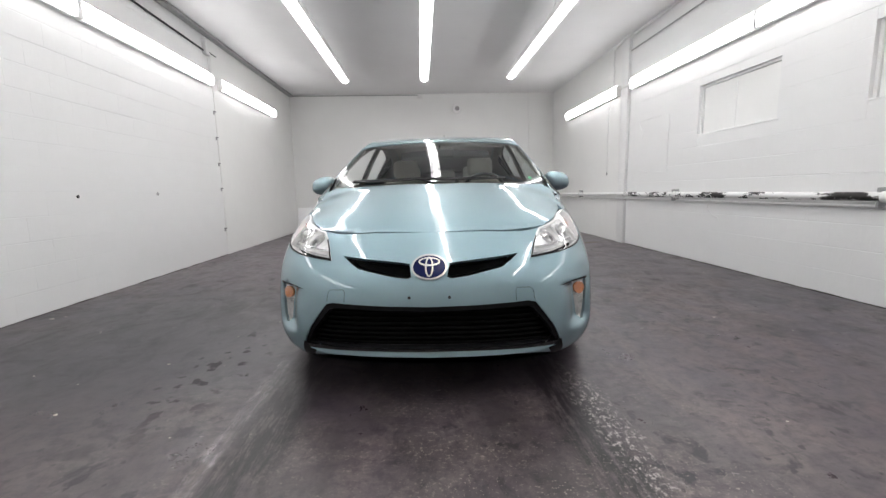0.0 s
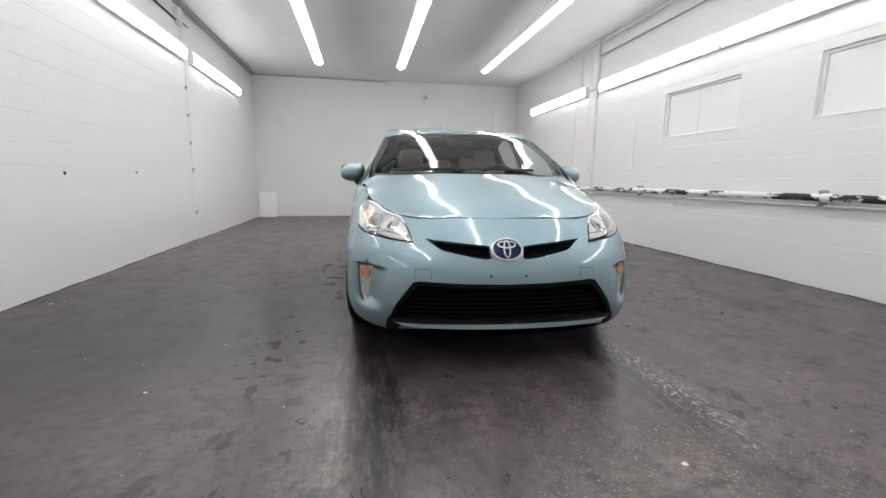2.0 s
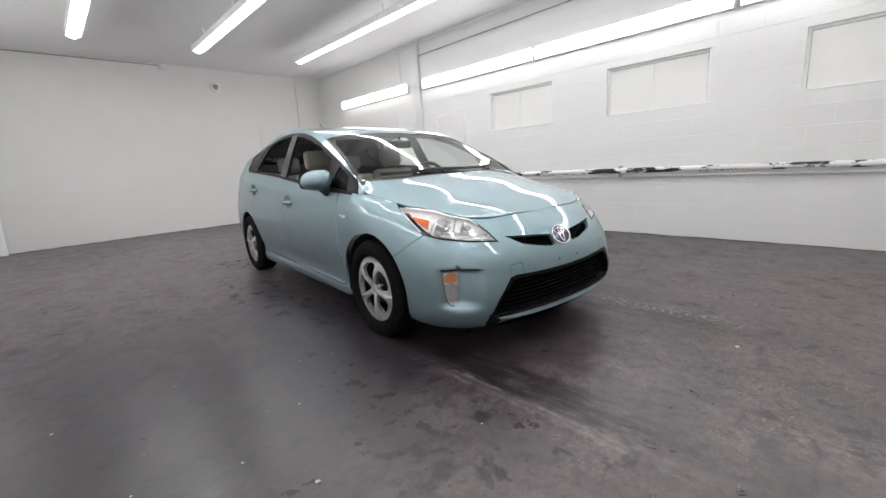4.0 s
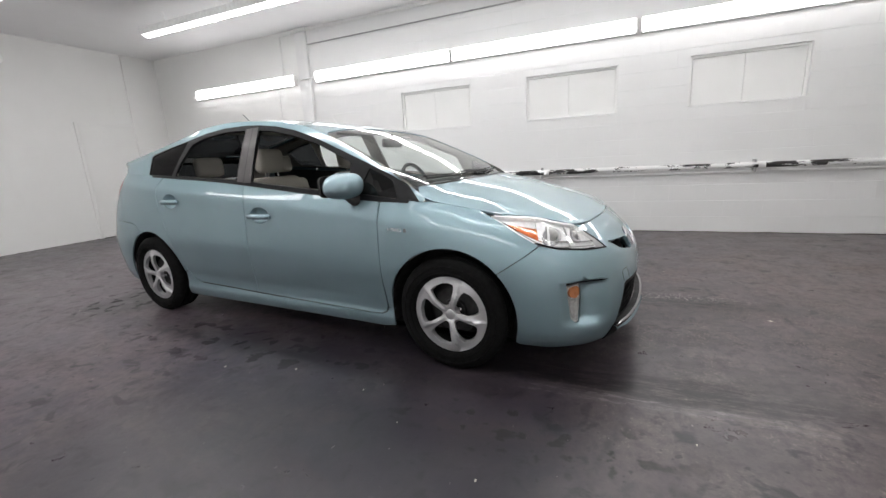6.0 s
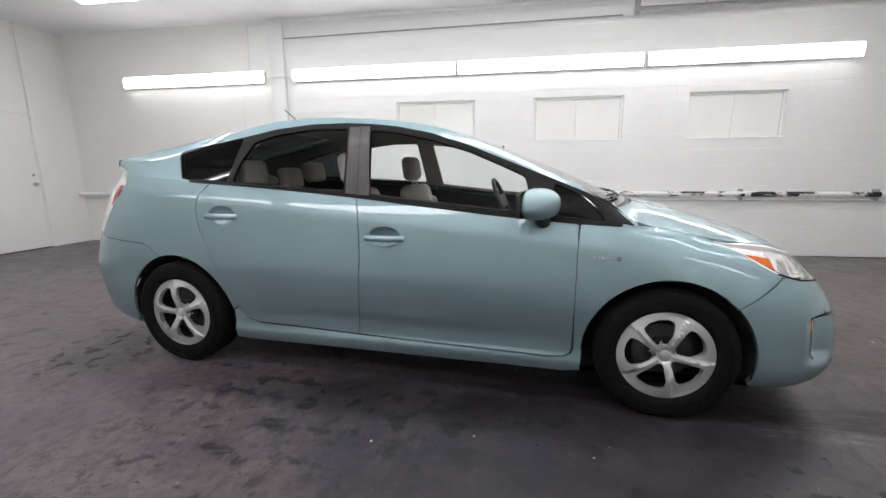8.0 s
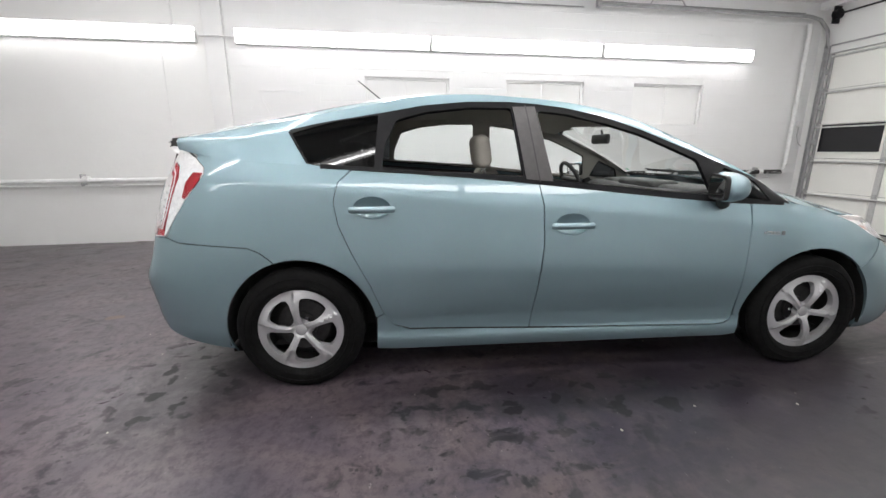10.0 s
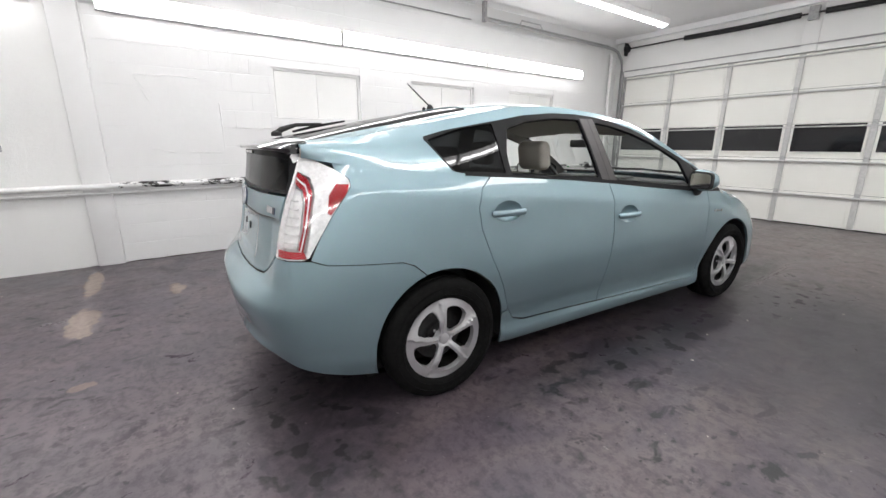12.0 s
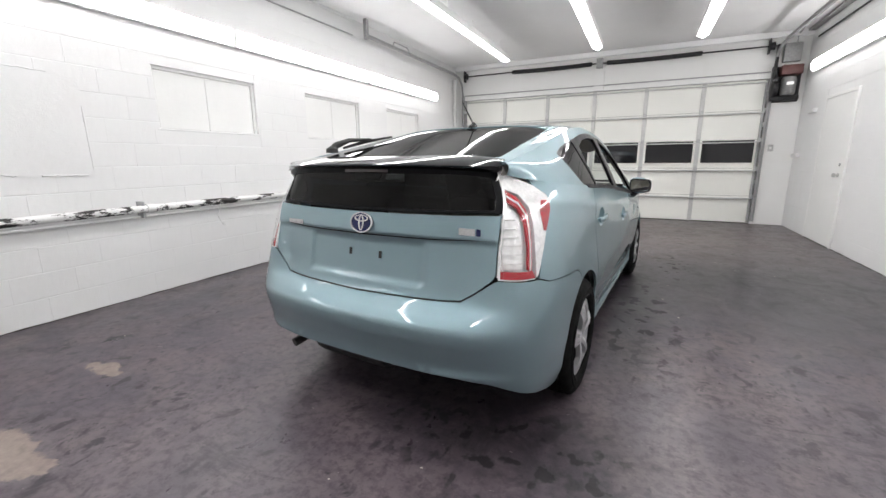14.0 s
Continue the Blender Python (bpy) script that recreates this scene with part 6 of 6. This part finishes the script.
for x, dy in ((-.39, -.10), (.37, -.24)):
    seat = part("front_seat", soft(x - .25, x + .25, -.22, .30, .34, .50, .06, pose(0, dy, .02, 4)), SEAT, car, "grey cloth front seat", smooth=60)
    part("seat_back", soft(-.24, .24, -.07, .07, 0, .62, .065, pose(x, .30 + dy, .46, -17)), SEAT, seat, smooth=60)
    for k in (-1, 1):
        part("side_bolster", soft(-.05, .05, -.09, .05, .05, .5, .045, pose(x + k * .22, .30 + dy, .46, -17)), SEAT, seat, smooth=60)
    part("headrest", soft(-.125, .125, -.045, .050, 0, .185, .045, pose(x, .48 + dy, 1.085, -8)), SEAT, seat, smooth=60)
    for k in (-.05, .05):
        part("headrest_post", tube([(x + k, .47 + dy, 1.02), (x + k, .48 + dy, 1.11)], .006, 6), SATIN, seat)
bench = part("rear_seat", soft(-.64, .64, .60, 1.06, .36, .54, .06, pose(0, 0, 0, 3)), SEAT, car, "grey cloth rear bench seat", smooth=60)
for x0, x1 in ((-.63, .10), (.12, .63)):
    part("seat_back", soft(x0, x1, -.06, .07, 0, .52, .06, pose(0, .97, .50, -14)), SEAT, bench, smooth=60)
for x in (-.42, 0, .34):
    part("headrest", soft(-.12, .12, -.045, .05, 0, .16, .04, pose(x, 1.09, 1.03 + (.045 if x else 0), -8)), SEAT, bench, smooth=60)
part("parcel_floor", soft(-.60, .60, 1.38, 2.0, .70, .78, .02), CABINDARK, car)
part("dashboard", soft(-.66, .66, -1.12, -.66, .62, .945, .09, pose(0, 0, 0, 0)), CABINDARK, car, smooth=60)
part("dash_top", soft(-.60, .60, -1.13, -.80, .86, .965, .05), CABINDARK, car, smooth=60)
part("centre_console", soft(-.13, .13, -.75, .1, .45, .74, .05, pose(0, 0, 0, 8)), CABIN, car, smooth=60)
part("instrument_hood", soft(-.22, .22, -.97, -.76, .91, .985, .03), CABINDARK, car, smooth=60)
ring = bmesh.new()
for k in range(28):
    a = 2 * math.pi * k / 28
    r = [ring.verts.new(((.178 + .016 * math.cos(b)) * math.cos(a), (.178 + .016 * math.cos(b)) * math.sin(a) * .96, .016 * math.sin(b))) for b in (2 * math.pi * q / 8 for q in range(8))]
ring.verts.ensure_lookup_table()
for k in range(28):
    for q in range(8):
        ring.faces.new([ring.verts[i] for i in (k * 8 + q, k * 8 + (q + 1) % 8, ((k + 1) % 28) * 8 + (q + 1) % 8, ((k + 1) % 28) * 8 + q)])
wheel_ = part("steering_wheel", ring, CABINDARK, car, smooth=80)
wheel_.matrix_basis = pose(.37, -.47, .93, 66, 0, 0)
part("spoke_hub", soft(-.155, .155, -.05, .05, -.02, .015, .012), CABINDARK, wheel_)
mirror = part("rear_view_mirror", soft(-.12, .12, -.015, .015, -.032, .032, .014, pose(0, -.50, 1.255)), BLACK, car)
part("mirror_stem", tube([(0, -.52, 1.27), (0, -.50, 1.315)], .008, 6), BLACK, mirror)
for sg in (-1, 1):
    part("sun_visor", soft(-.17, .17, -.06, .06, -.006, .006, .005, pose(sg * .33, -.31, 1.345, 18)), LINING, car)
# ---- concrete blocks of the two long walls ----
BL, BH = .406, .2032
block_mesh = {}


def block_at(parent, x, inward, y0, y1, z0, z1, loose):
    """One block face with chamfered edges: inward is the side that faces the room."""
    w, h = round(y1 - y0, 3), round(z1 - z0, 3)
    if w < .03 or h < .03:
        return
    key = (w, h, inward)
    if key not in block_mesh:
        c = .0045
        v = [(0, 0), (w, 0), (w, h), (0, h)]
        e = .0003
        f = [(e, c), (w - e, c), (w - e, h - c), (e, h - c)]
        co = [(0, a, b) for a, b in v] + [(inward * .0022, a, b) for a, b in f]
        faces = [(4, 5, 6, 7)] + [(i, (i + 1) % 4, 4 + (i + 1) % 4, 4 + i) for i in range(4)]
        if inward < 0:
            faces = [tuple(reversed(q)) for q in faces]
        block_mesh[key] = (co, faces, None)
    co, faces, me = block_mesh[key]
    lift = (.0004 if int(z0 / BH + .5) % 2 else -.0004) * inward
    if loose is not None:
        at = len(loose[0])
        loose[0].extend((x + lift + a, y0 + b, z0 + c) for a, b, c in co)
        loose[1].extend(tuple(at + i for i in q) for q in faces)
        return
    if me is None:
        me = bpy.data.meshes.new("block")
        me.from_pydata(co, [], faces)
        me.materials.append(WALL)
        block_mesh[key] = (co, faces, me)
    ob = new("block", me)
    ob.parent = parent
    ob.location = (x + lift, y0, z0)


random.seed(11)
for parent, x, inward, holes in ((east, XR + .004, -1, [(a, b, WZ0 - .01, WZ1) for a, b in WINDOWS]), (west, XL - .004, 1, [(-4.78, -3.66, 0, 2.14)])):
    loose = ([], [])
    for row in range(17):
        z0, z1 = row * BH + .0003, min((row + 1) * BH - .0003, ZC)
        y = YD - (BL / 2 if row % 2 else 0)
        while y < 2.80:
            spans = [(max(y, YD), min(y + BL, 2.805 if x > 0 else 2.865))]
            for a, b, c, d in holes:
                if z1 > c + .02 and z0 < d - .02:
                    spans = [s for p, q in spans for s in ((p, min(q, a)), (max(p, b), q)) if s[1] - s[0] > .03]
            for p, q in spans:
                zz0, zz1 = z0, z1
                near = -3.9 < y < 2.2
                block_at(parent, x, inward, p, q, zz0, zz1, None if near else loose)
            y += BL
    me = bpy.data.meshes.new("block_rest")
    me.from_pydata(loose[0], [], loose[1])
    tagged(link("block_rest", me, WALL, parent), kind="stuff")
